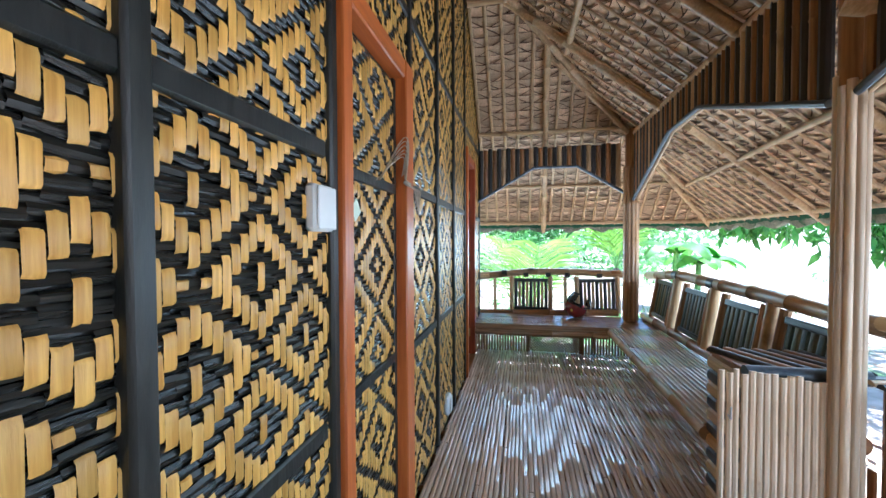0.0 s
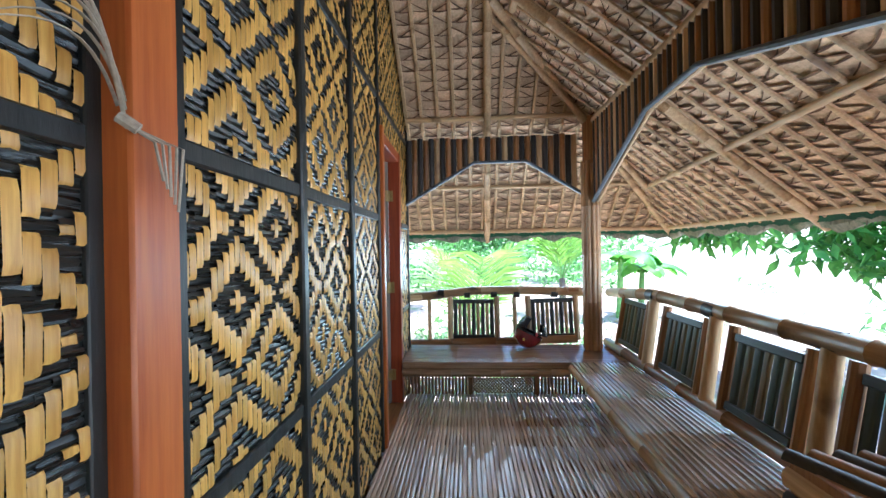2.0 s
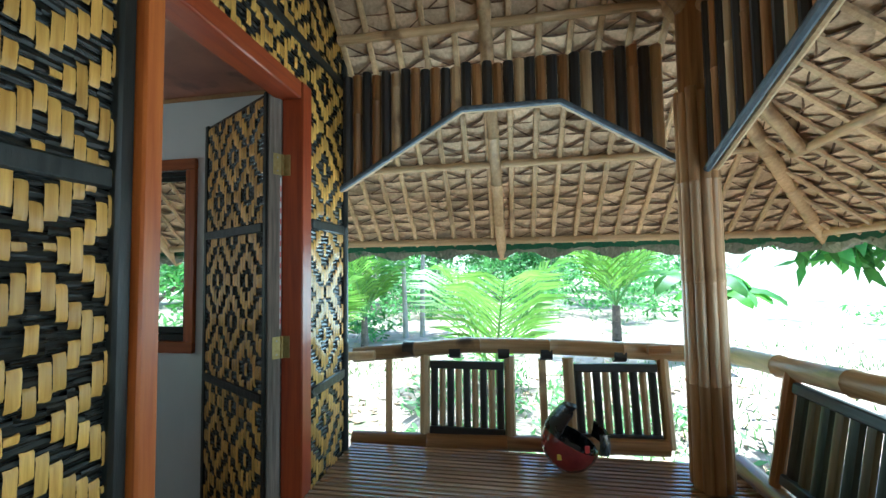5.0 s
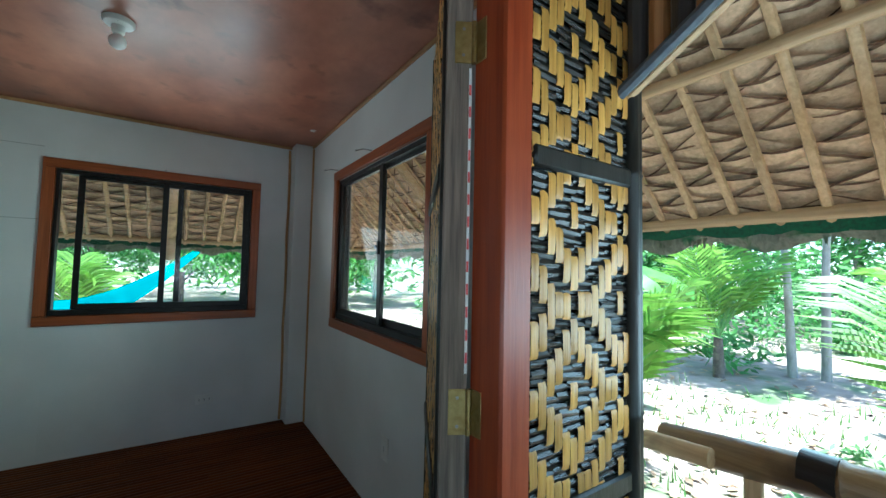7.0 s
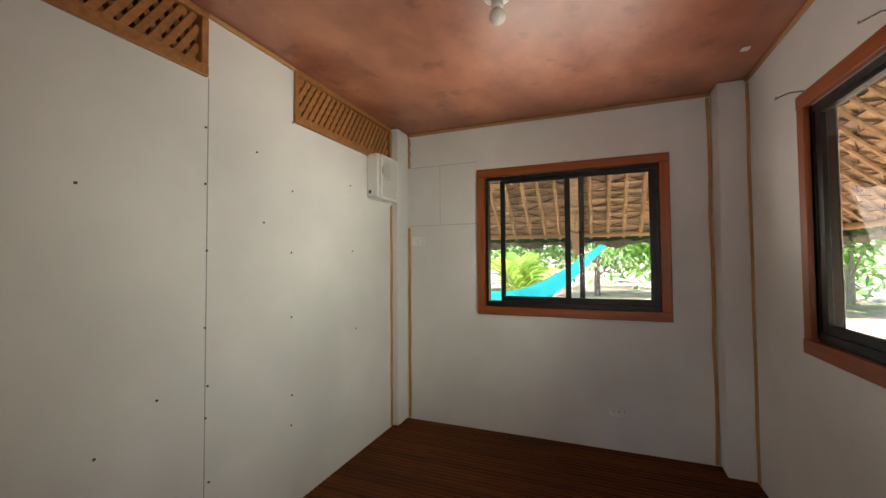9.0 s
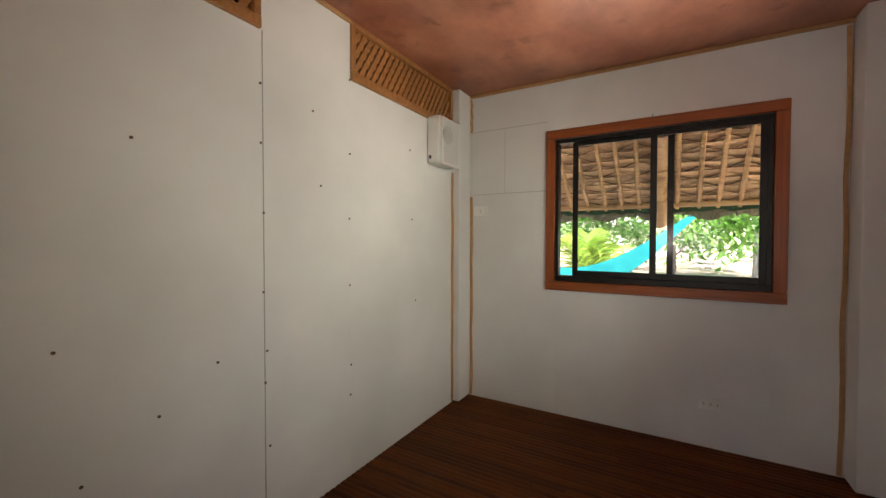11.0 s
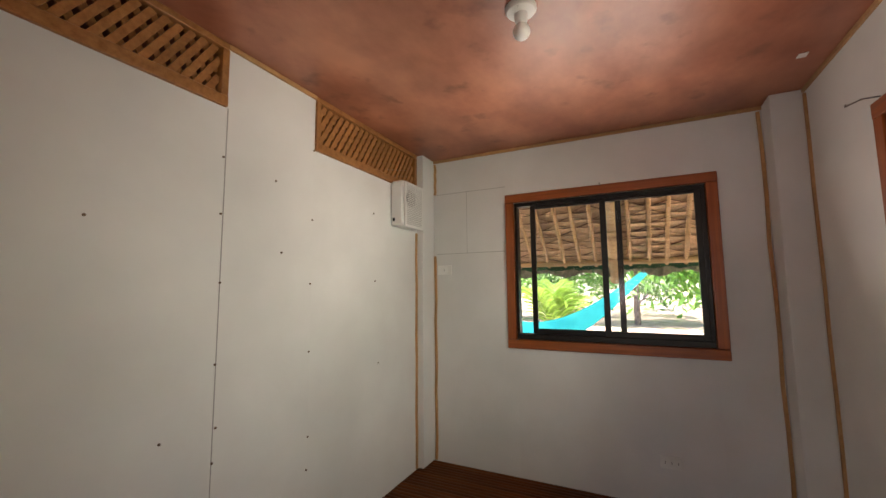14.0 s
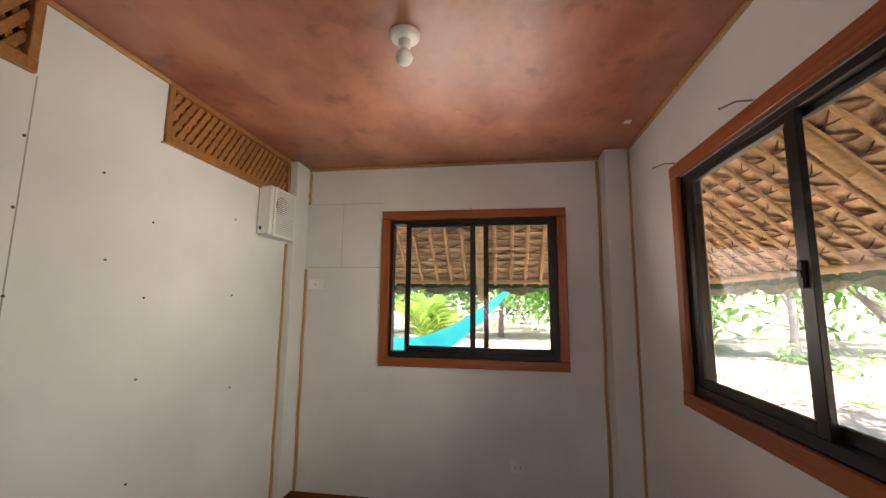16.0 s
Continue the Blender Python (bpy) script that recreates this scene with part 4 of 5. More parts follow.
def eave(p, q, inn):
    """The bamboo along the eave and the ragged fringe under it."""
    p, q, inn = Vector(p), Vector(q), Vector(inn)
    part("eave_pole", Shape().half(p + inn * 0.09 + Vector((0, 0, 0.035)), q + inn * 0.09 + Vector((0, 0, 0.035)), 0.055, 0.022, (inn + Vector((0, 0, -0.6))), 5, 0.4), TAN["x"] if abs((q - p).x) > 1 else TAN["y"], roof)
    n = int((q - p).length / 0.035)
    vs, fs = [], []
    for i in range(n + 1):
        c = p.lerp(q, i / n)
        low = 0.070 + 0.026 * math.sin(i * 0.55) + 0.012 * noise.noise((i * 0.7, p.x, p.y)) + jit(0.006)
        for o, z in ((0.05, 0.03), (0.05 + jit(0.008), -low * 0.5), (0.02 + jit(0.01), -low), (-0.05, -low * 0.7 + jit(0.01)), (-0.09, 0.05)):
            vs.append(c + inn * o + Vector((0, 0, z)))
    for i in range(n):
        for k in range(4):
            fs.append((i * 5 + k, i * 5 + k + 1, (i + 1) * 5 + k + 1, (i + 1) * 5 + k))
    part("eave_fringe", Shape().add(vs, fs), EAVEFRINGE, roof, "ragged weathered thatch fringe under the eave")
    net = Shape()
    n2 = int((q - p).length / 0.05)
    k = 0
    for i in range(n2 + 1):
        c = p.lerp(q, i / n2) + inn * 0.062
        up = 0.020 + (0.045 if i % 4 == 2 else 0.012) * random.uniform(0.5, 1.1)
        net.v += [tuple(c + Vector((0, 0, up))), tuple(c + Vector((0, 0, -0.025 + jit(0.012))) - inn * 0.006)]
    net.f = [(2 * i, 2 * i + 1, 2 * i + 3, 2 * i + 2) for i in range(n2)]
    part("green_net", net, NET, roof, "strip of dark green net along the eave")
    hair = Shape()
    for i in range(n * 2):
        c = p.lerp(q, random.random()) + inn * random.uniform(-0.05, 0.06)
        ln = random.uniform(0.02, 0.055)
        t = (q - p).normalized() * 0.010
        a = c + Vector((0, 0, -0.03))
        hair.add([a - t, a + t, a + Vector((jit(0.012), jit(0.012), -ln))], [(0, 1, 2)])
    tagged(part("eave_straws", hair, EAVEFRINGE, roof), kind="stuff")


eave((EW, EY, EZ), (EX, EY, EZ), (0, -1, 0))
eave((EX, EY, EZ), (EX, -1.2, EZ), (-1, 0, 0))
eave((EW, EY, EZ), (EW, 1.6, EZ), (1, 0, 0))

# ---- benches ----
BZ = 0.366
nb = thing("bamboo_bench", (0.4, 4.73, 0), "long built-in bench topped with glossy brown bamboo slats", "bench", "porch benches")
for i in range(18):
    y = 4.455 + i * 0.0325
    part("seat_slat", Shape().half((-0.405 + jit(0.004), y, BZ - 0.014), (1.42 + jit(0.004), y, BZ - 0.014), 0.031, 0.009, (0, 0, 1), 4, 0.45), BENCHTOP["x"], nb)
part("apron", Shape().box(-0.40, 0.955, 4.452, 4.478, 0.30, BZ - 0.014, 0.004), BENCHTOP["x"], nb, "brown bamboo apron")
part("apron", Shape().tube([(-0.40, 4.465, 0.265), (0.95, 4.465, 0.265)], 0.034, 10, 0.4), BENCHTOP["x"], nb, "round brown bamboo apron")
for x in (-0.36, 0.17, 0.70, 0.90):
    part("leg", Shape().box(x - 0.025, x + 0.025, 4.96, 5.01, 0, BZ - 0.02, 0.004), BROWN["z"], nb)
    part("cross_bar", Shape().bar((x, 4.48, BZ - 0.035), (x, 5.02, BZ - 0.035), 0.04, 0.04, 0.004), BROWN["y"], nb)
eb = thing("bamboo_bench", (1.2, 3.35, 0), "long built-in side bench topped with glossy brown bamboo slats", "bench", "porch benches")
for i in range(15):
    x = 0.968 + i * 0.0325
    part("seat_slat", Shape().half((x, 2.352 + jit(0.003), BZ - 0.018), (x, 4.445 + jit(0.004), BZ - 0.018), 0.031, 0.009, (0, 0, 1), 4, 0.45), BENCHTOP["y"], eb)
part("apron", Shape().tube([(0.972, 2.352, BZ - 0.058), (0.972, 4.44, BZ - 0.058)], 0.036, 10, 0.4), TAN["y"], eb, "round bamboo front edge")
for y in (2.45, 3.3, 4.2):
    part("leg", Shape().box(1.34, 1.39, y - 0.025, y + 0.025, 0, BZ - 0.03, 0.004), BROWN["z"], eb)
    part("cross_bar", Shape().bar((0.98, y, BZ - 0.04), (1.45, y, BZ - 0.04), 0.04, 0.04, 0.004), BROWN["x"], eb)

# screens that close the porch below the benches
sc = thing("bamboo_screen", (0.4, 4.735, 0), "low screen of upright bamboo slats with a diamond lattice", "screen")
for i in range(62):
    x = -0.42 + i * 0.030
    if 0.17 < x < 0.72:
        continue
    part("slat", Shape().half((x, 4.735, -0.02), (x, 4.735, 0.34), 0.023, 0.01, (0, -1, 0), 4), BROWN["z"], sc)
for i in range(-9, 20):
    for sg in (1, -1):
        a = 0.17 + i * 0.03
        p0, p1 = (a, 0.0), (a + 0.33, 0.33)
        if sg < 0:
            p0, p1 = (a + 0.33, 0.0), (a, 0.33)
        t0 = 0.0
        pts = []
        for s in [k / 33 for k in range(34)]:
            x = p0[0] + (p1[0] - p0[0]) * s
            if 0.17 <= x <= 0.72:
                pts.append((x, 4.74 + 0.006 * sg, p0[1] + (p1[1] - p0[1]) * s))
        if len(pts) > 3:
            part("lattice_strip", Shape().bar(pts[0], pts[-1], 0.012, 0.006, 0.001, up=(0, 1, 0)), BROWN["z"], sc)
part("rail", Shape().box(-0.44, 1.45, 4.715, 4.765, 0.335, 0.352, 0.003), BROWN["x"], sc)
for x in (0.155, 0.735):
    part("stud", Shape().box(x - 0.02, x + 0.02, 4.715, 4.76, -0.02, 0.335, 0.003), BROWN["z"], sc)
se = thing("bamboo_screen", (1.46, 3.4, 0), "low screen of upright bamboo slats behind the side bench", "screen")
for i in range(58):
    y = 2.1 + i * 0.052
    part("slat", Shape().half((1.46, y, -0.02), (1.46, y, 0.33), 0.043, 0.012, (-1, 0, 0), 4), BROWN["z"], se)

# rails


def railing(nm, path, low, label, m):
    r = thing(nm, path[0], label, "railing", "porch railings")
    part("top_rail", Shape().tube(path, 0.043, 12, 0.36), RAIL[m], r, "thick bamboo top rail")
    part("bottom_rail", Shape().tube(low, 0.040, 12, 0.42), BROWN[m], r, "bamboo bottom rail")
    return r


rn = railing("bamboo_railing", [(-0.44, 5.13, 0.795), (0.2, 5.13, 0.862), (0.70, 5.13, 0.862), (1.38, 5.13, 0.835)], [(-0.43, 5.08, 0.352), (1.18, 5.08, 0.395)], "bamboo bench back railing with slightly arched top rail", "x")
for x in (-0.231, 0.602):
    part("baluster", Shape().bar((x, 5.10, 0.39), (x - 0.005, 5.13, 0.80), 0.036, 0.03, 0.004), TAN["z"], rn)
for x in (-0.12, 0.14, 0.40, 0.62, 0.98):
    part("dark_joint", Shape().tube([(x - 0.03, 5.13, 0.835 + 0.0), (x + 0.03, 5.13, 0.835)], 0.0445, 10), DARK["x"], rn, "dark stained joint")
part("peg", Shape().tube([(-0.46, 5.07, 0.80), (-0.30, 5.07, 0.81)], 0.024, 10), TAN["x"], rn, "cut pale bamboo peg")
part("peg", Shape().tube([(1.10, 5.07, 0.865), (1.20, 5.07, 0.868)], 0.022, 10), BROWN["x"], rn, "cut bamboo peg")
re = railing("bamboo_railing", [(1.52, 5.15, 0.83), (1.50, 4.2, 0.918), (1.49, 2.85, 0.915), (1.49, 1.80, 0.89)], [(1.42, 4.95, 0.40), (1.42, 2.1, 0.42)], "long bamboo bench back railing with curved top rail", "y")
for y in (1.95, 2.8, 3.5, 4.2):
    part("dark_joint", Shape().tube([(1.493, y - 0.05, 0.912), (1.493, y + 0.05, 0.914)], 0.0445, 10), DARK["y"], re, "dark stained joint")
for y in (2.79, 3.465, 4.165):
    part("baluster", Shape().tube([(1.42, y, 0.41), (1.49, y, 0.89)], 0.036, 10, 0.5), TAN["z"], re, "pale round bamboo upright")
part("peg", Shape().tube([(1.42, 2.02, 0.93), (1.43, 1.83, 0.925)], 0.03, 10), TAN["y"], re, "pale cut bamboo peg")


def backrest(mats, label, n=9):
    """Built at the origin: x across, z up, leaning back along y."""
    b = thing("backrest", (0, 0, 0), label, "backrest", "bench backrests")
    w, h = 0.40, 0.385
    for x in (-w / 2 - 0.028, w / 2 + 0.028):
        part("stile", Shape().tube([(x, 0, -0.02), (x, 0, h + 0.03)], 0.028, 9), mats[0], b)
    for z in (0.022, h - 0.022):
        part("crossbar", Shape().box(-w / 2, w / 2, -0.018, 0.018, z - 0.020, z + 0.020, 0.005), DARK["x"], b)
    for i in range(n):
        x = -w / 2 + (i + 0.5) * w / n
        part("slat", Shape().half((x, 0.01, 0.04), (x, 0.01, h - 0.04), w / n * (0.80 if i % 2 else 0.92), 0.016, (0, -1, 0), 4), mats[1 + i % 2], b)
    return b


b1 = backrest([TAN["z"], DARK["z"], TAN["z"]], "slatted bench backrest of alternating black and tan bamboo")
b1.matrix_basis = pose(0.20, 5.095, 0.395, -4, 0, 0)
copy_thing(b1, pose(0.965, 5.095, 0.40, -4, -1.5, 0))
e1 = backrest([BROWN["z"], GREENDARK, OLIVE], "slatted bench backrest of dark olive bamboo, leaning outwards", 7)
e1.matrix_basis = pose(1.425, 4.47, 0.455, -10, 0, -90)
for y in (3.77, 3.10, 2.47):
    copy_thing(e1, pose(1.425, y, 0.455, -10, 0, -90))

# ---- bench end with arm rest ----
ar = thing("bench_arm", (1.17, 2.13, 0), "boxy bench arm rest of dark and tan bamboo strips", "arm rest")
part("body", Shape().box(0.985, 1.40, 2.06, 2.345, 0, 0.715, 0.004), BROWN["z"], ar)
for i in range(11):
    z = 0.03 + i * 0.063
    part("side_strip", Shape().half((0.983, 2.055, z), (0.983, 2.35, z), 0.058, 0.016, (-1, 0, 0), 4), DARK["y"] if i % 2 else TAN["y"], ar)
for i in range(7):
    x = 0.985 + i * 0.062
    part("top_strip", Shape().half((x, 2.35, 0.713), (min(x + 0.12, 1.41), 2.05, 0.713), 0.056, 0.022, (0, 0, 1), 5), DARK["y"] if i % 2 == 0 else BROWN["y"], ar)
part("front_edge", Shape().tube([(0.975, 2.04, 0.710), (1.40, 2.04, 0.710)], 0.030, 10), PIPE, ar, "blue-grey bamboo front edge")
pn = thing("bamboo_end_panel", (1.10, 1.98, 0), "upright panel of sun-bleached bamboo slats at the bench end", "panel")
for i in range(17):
    x = 0.866 + i * 0.0266
    part("slat", Shape().half((x + jit(0.002), 1.985, 0.0), (x + jit(0.004), 1.985, 0.735 - 0.002 * i + jit(0.010)), 0.026, 0.013, (0, -1, 0), 4, 0.31), PALECANE, pn)
part("backing_bar", Shape().box(0.856, 1.22, 1.988, 2.008, 0.12, 0.16, 0.003), BROWN["x"], pn)
part("backing_bar", Shape().box(0.856, 1.22, 1.988, 2.008, 0.56, 0.60, 0.003), BROWN["x"], pn)
part("hook", Shape().tube([(0.885, 1.97, 0.56), (0.885, 1.95, 0.55), (0.885, 1.948, 0.60)], 0.004, 6), STEEL, pn)

# low counter outside the post, with a lattice front
ct = thing("low_counter", (1.65, 1.92, 0), "low slatted bamboo counter with a diamond lattice front", "counter")
for i in range(6):
    y = 1.80 + i * 0.05
    part("top_slat", Shape().half((1.37, y, 0.70), (2.25, y, 0.70), 0.047, 0.02, (0, 0, 1), 4), DARK["x"] if i % 2 else TAN["x"], ct)
part("front_board", Shape().box(1.372, 2.25, 1.765, 1.785, 0.64, 0.71, 0.004), BENCHTOP["x"], ct)
part("stud", Shape().box(1.375, 1.44, 1.775, 1.84, 0, 0.64, 0.004), BROWN["z"], ct)
part("stud", Shape().box(2.19, 2.25, 1.775, 1.84, 0, 0.64, 0.004), BROWN["z"], ct)
part("lower_board", Shape().box(1.44, 2.19, 1.775, 1.80, 0.14, 0.26, 0.004), TAN["x"], ct)
for i in range(-5, 10):
    for sg in (1, -1):
        a = 1.44 + i * 0.085
        p0, p1 = ((a, 0.26), (a + 0.26, 0.64)) if sg > 0 else ((a + 0.26, 0.26), (a, 0.64))
        if min(p0[0], p1[0]) > 1.43 and max(p0[0], p1[0]) < 2.2:
            part("lattice_strip", Shape().bar((p0[0], 1.81 + sg * 0.006, p0[1]), (p1[0], 1.81 + sg * 0.006, p1[1]), 0.026, 0.010, 0.002, up=(0, 1, 0)), TAN["z"], ct)
for x, y in ((1.45, 2.0), (2.2, 2.0), (2.2, 1.85)):
    part("stilt", Shape().tube([(x, y, GZ - 0.05), (x, y, 0.69)], 0.03, 8), BROWN["z"], ct)

# ---- small things on the porch ----
sb = thing("switch_box", (XF + 0.03, 1.11, 1.33), "pale grey plastic switch box on the woven wall", "box")
part("body", Shape().box(XF + 0.008, XF + 0.040, 1.112, 1.214, 1.272, 1.388, 0.008), WHITE, sb)
part("cover", Shape().box(XF + 0.040, XF + 0.046, 1.117, 1.209, 1.277, 1.383, 0.004), WHITE, sb)
so = thing("outlet_box", (XF + 0.02, 2.84, 0.13), "white outlet box low on the woven wall", "box")
part("body", Shape().box(XF + 0.008, XF + 0.050, 2.80, 2.90, 0.07, 0.20, 0.014), WHITE, so)
part("face", Shape().box(XF + 0.050, XF + 0.056, 2.815, 2.885, 0.085, 0.185, 0.004), WHITE, so)
cd = thing("card_tag", (XF + 0.01, 1.405, 1.36), "pale green square card hanging by a thread on the door", "tag")
mm = Matrix.Translation((XF + 0.012, 1.405, 1.345)) @ Matrix.Rotation(radians(38), 4, "X")
part("card", Shape().box(-0.002, 0.002, -0.026, 0.026, -0.026, 0.026, 0.0008, mm), PALEGREEN, cd)
part("card", Shape().box(-0.006, -0.003, -0.020, 0.020, -0.02, 0.028, 0.0008, mm @ Matrix.Translation((0, -0.03, 0.03))), SIGNYELLOW, cd, "yellowed paper behind the card")
part("thread", Shape().tube([(XF + 0.012, 1.395, 1.37), (XF + 0.014, 1.37, 1.40), (XF + 0.012, 1.36, 1.415)], 0.0015, 5), TWINE, cd)
tw = thing("twine_loop", (XF + 0.02, 1.80, 1.50), "loose loop of pale twine tied at the door jamb", "twine")
for k in range(6):
    pts = []
    for i in range(15):
        s = i / 14
        pts.append((XF + 0.02 + 0.05 * math.sin(s * math.pi) + 0.004 * k, 1.56 + 0.30 * s + 0.01 * math.sin(k), 1.46 + (0.10 + 0.014 * k) * math.sin(s * math.pi * (0.9 + 0.02 * k)) + 0.02 * s))
    part("strand", Shape().tube(pts, 0.0030, 5, flat=0.35), TWINE, tw)
for k in range(5):
    part("strand", Shape().tube([(XF + 0.045, 1.845, 1.485), (XF + 0.078 + 0.003 * k, 1.86 + 0.012 * k, 1.46), (XF + 0.080, 1.875 + 0.008 * k, 1.40 - 0.012 * k)], 0.0025, 5), TWINE, tw)
part("knot", Shape().tube([(XF + 0.040, 1.835, 1.495), (XF + 0.060, 1.850, 1.478)], 0.010, 7), TWINE, tw)

# motorcycle helmet resting on the bench


def dome(c, r, lo, hi, a0, a1, thick, m, n=20, k=10):
    outer, inner = [], []
    for i in range(k + 1):
        p = lo + (hi - lo) * i / k
        for j in range(n + 1):
            a = a0 + (a1 - a0) * j / n
            d = Vector((r[0] * math.cos(p) * math.cos(a), r[1] * math.cos(p) * math.sin(a), r[2] * math.sin(p)))
            outer.append(m @ d + Vector(c))
            inner.append(m @ (d * (1 - thick)) + Vector(c))
    q = len(outer)
    s = Shape()
    f = []
    for i in range(k):
        for j in range(n):
            o = i * (n + 1) + j
            f.append((o, o + 1, o + n + 2, o + n + 1))
            f.append((q + o, q + o + n + 1, q + o + n + 2, q + o + 1))
    for j in range(n):
        f.append((j, q + j, q + j + 1, j + 1))
        o = k * (n + 1) + j
        f.append((o, o + 1, q + o + 1, q + o))
    for i in range(k):
        o = i * (n + 1)
        f.append((o, o + n + 1, q + o + n + 1, q + o))
        o = i * (n + 1) + n
        f.append((o, q + o, q + o + n + 1, o + n + 1))
    return s.add(outer + inner, f)


hm = thing("helmet", (0.69, 4.86, BZ), "dark red and black motorcycle helmet lying upside down", "helmet")
tip = Matrix.Rotation(radians(24), 3, "Y") @ Matrix.Rotation(radians(180), 3, "X")
hc = (0.69, 4.86, BZ + 0.125)
part("shell", dome(hc, (0.125, 0.125, 0.125), -0.15, 1.55, 0, 2 * math.pi, 0.10, tip), HELMETRED, hm, "glossy dark red shell")
part("chin_guard", dome(hc, (0.128, 0.128, 0.20), -0.80, -0.10, 2.2, 4.6, 0.10, tip), HELMETBLACK, hm, "black lower rim")
part("visor", dome((0.705, 4.83, BZ + 0.14), (0.150, 0.14, 0.15), -0.75, -0.20, -0.9, 1.0, 0.06, tip), HELMETBLACK, hm, "raised black visor")
part("lining", dome(hc, (0.11, 0.11, 0.11), -0.3, 1.5, 0, 2 * math.pi, 0.05, tip), HELMETBLACK, hm, "black padded lining")
part("sticker", Shape().box(0.622, 0.642, 4.748, 4.758, BZ + 0.09, BZ + 0.115, 0.003), SIGNYELLOW, hm, "yellow sticker")
part("sticker", Shape().box(0.735, 0.755, 4.738, 4.748, BZ + 0.13, BZ + 0.16, 0.003), SIGNRED, hm, "red sticker")

# ---- garden ----


def frond(s, base, az, length, rise, droop, leaf, pairs=34):
    """A coconut frond: arched midrib with two rows of leaflets; returns the midrib's path."""
    base = Vector(base)
    h = Vector((math.cos(az), math.sin(az), 0))
    pts = []
    for i in range(13):
        t = i / 12
        pts.append(base + h * length * (t * math.cos(rise) * (1 - 0.15 * t)) + Vector((0, 0, length * (math.sin(rise) * t - droop * t * t))))
    side = Vector((-h.y, h.x, 0))
    for i in range(pairs):
        t = 0.16 + 0.84 * i / pairs
        k = min(int(t * 12), 11)
        p = pts[k].lerp(pts[k + 1], t * 12 - k)
        fw = (pts[k + 1] - pts[k]).normalized()
        ln = leaf * (0.45 + 0.9 * math.sin(math.pi * min(t * 0.85 + 0.12, 1)))
        for sg in (-1, 1):
            d = (fw * 0.62 + side * sg * 0.78 + Vector((0, 0, 0.10 + jit(0.10)))).normalized()
            tip = p + d * ln + Vector((0, 0, -0.22 * ln))
            mid = p + d * ln * 0.55
            w = fw * 0.026
            s.add([p - w * 0.5, p + w * 0.5, mid + w, mid - w, tip], [(0, 1, 2, 3), (3, 2, 4)])
    return pts


def palm(x, y, size, fronds, trunk, label, lean=0.0):
    p = thing("coconut_palm", (x, y, GZ), label, "palm", "young coconut palms")
    part("trunk", Shape().tube([(x, y, GZ - 0.05), (x + lean * 0.5, y, GZ + trunk * 0.5), (x + lean, y, GZ + trunk)], 0.09 * size, 10, 0.12, 0.7), BARK, p)
    top = (x + lean, y, GZ + trunk)
    for i in range(fronds):
        az = i * 2.4 + jit(0.3)
        rise = random.uniform(0.95, 1.45)
        s = Shape()
        pts = frond(s, top, az, size * random.uniform(1.7, 2.3), rise, random.uniform(0.25, 0.55), 0.62 * size, 21)
        fr = part("frond", s, PALMLEAF, p)
        part("midrib", Shape().tube(pts, 0.020 * size, 6, 0, 0.25), GRASS, fr)


def banana(x, y, h, label):
    b = thing("banana_plant", (x, y, GZ), label, "banana plant", "banana plants")
    part("stem", Shape().tube([(x, y, GZ - 0.05), (x + 0.05, y, GZ + h)], 0.09, 10, 0, 0.7), GRASS, b)
    for i in range(6):
        az, ln = i * 1.25 + jit(0.3), h * random.uniform(0.7, 1.0)
        hd, sd = Vector((math.cos(az), math.sin(az), 0)), Vector((-math.sin(az), math.cos(az), 0))
        s = Shape()
        v, f = [], []
        for k in range(11):
            t = k / 10
            c = Vector((x + 0.05, y, GZ + h)) + hd * ln * t + Vector((0, 0, ln * (0.75 * t - 0.85 * t * t)))
            w = 0.02 + 0.24 * math.sin(math.pi * min(1, 0.08 + t * 0.92)) ** 0.7
            for e in (-1, -0.5, 0, 0.5, 1):
                v.append(c + sd * w * e + Vector((0, 0, -0.10 * abs(e) + jit(0.015))))
        for k in range(10):
            for e in range(4):
                f.append((k * 5 + e, k * 5 + e + 1, (k + 1) * 5 + e + 1, (k + 1) * 5 + e))
        part("leaf", s.add(v, f), BANANALEAF, b)


def leaves(s, c, r, n, size, droop=0.0, flat=0.75):
    for _ in range(n):
        d = Vector((random.gauss(0, 1), random.gauss(0, 1), random.gauss(0, flat)))
        d = d.normalized() * r * random.random() ** 0.45
        p = Vector(c) + d
        a = Vector((random.gauss(0, 1), random.gauss(0, 1), random.gauss(0, 0.6) - droop)).normalized()
        b = a.cross(Vector((jit(1), jit(1), 1))).normalized()
        ln = size * random.uniform(0.7, 1.3)
        w = ln * 0.17
        s.add([p, p + a * ln * 0.45 + b * w, p + a * ln, p + a * ln * 0.45 - b * w], [(0, 1, 2, 3)])


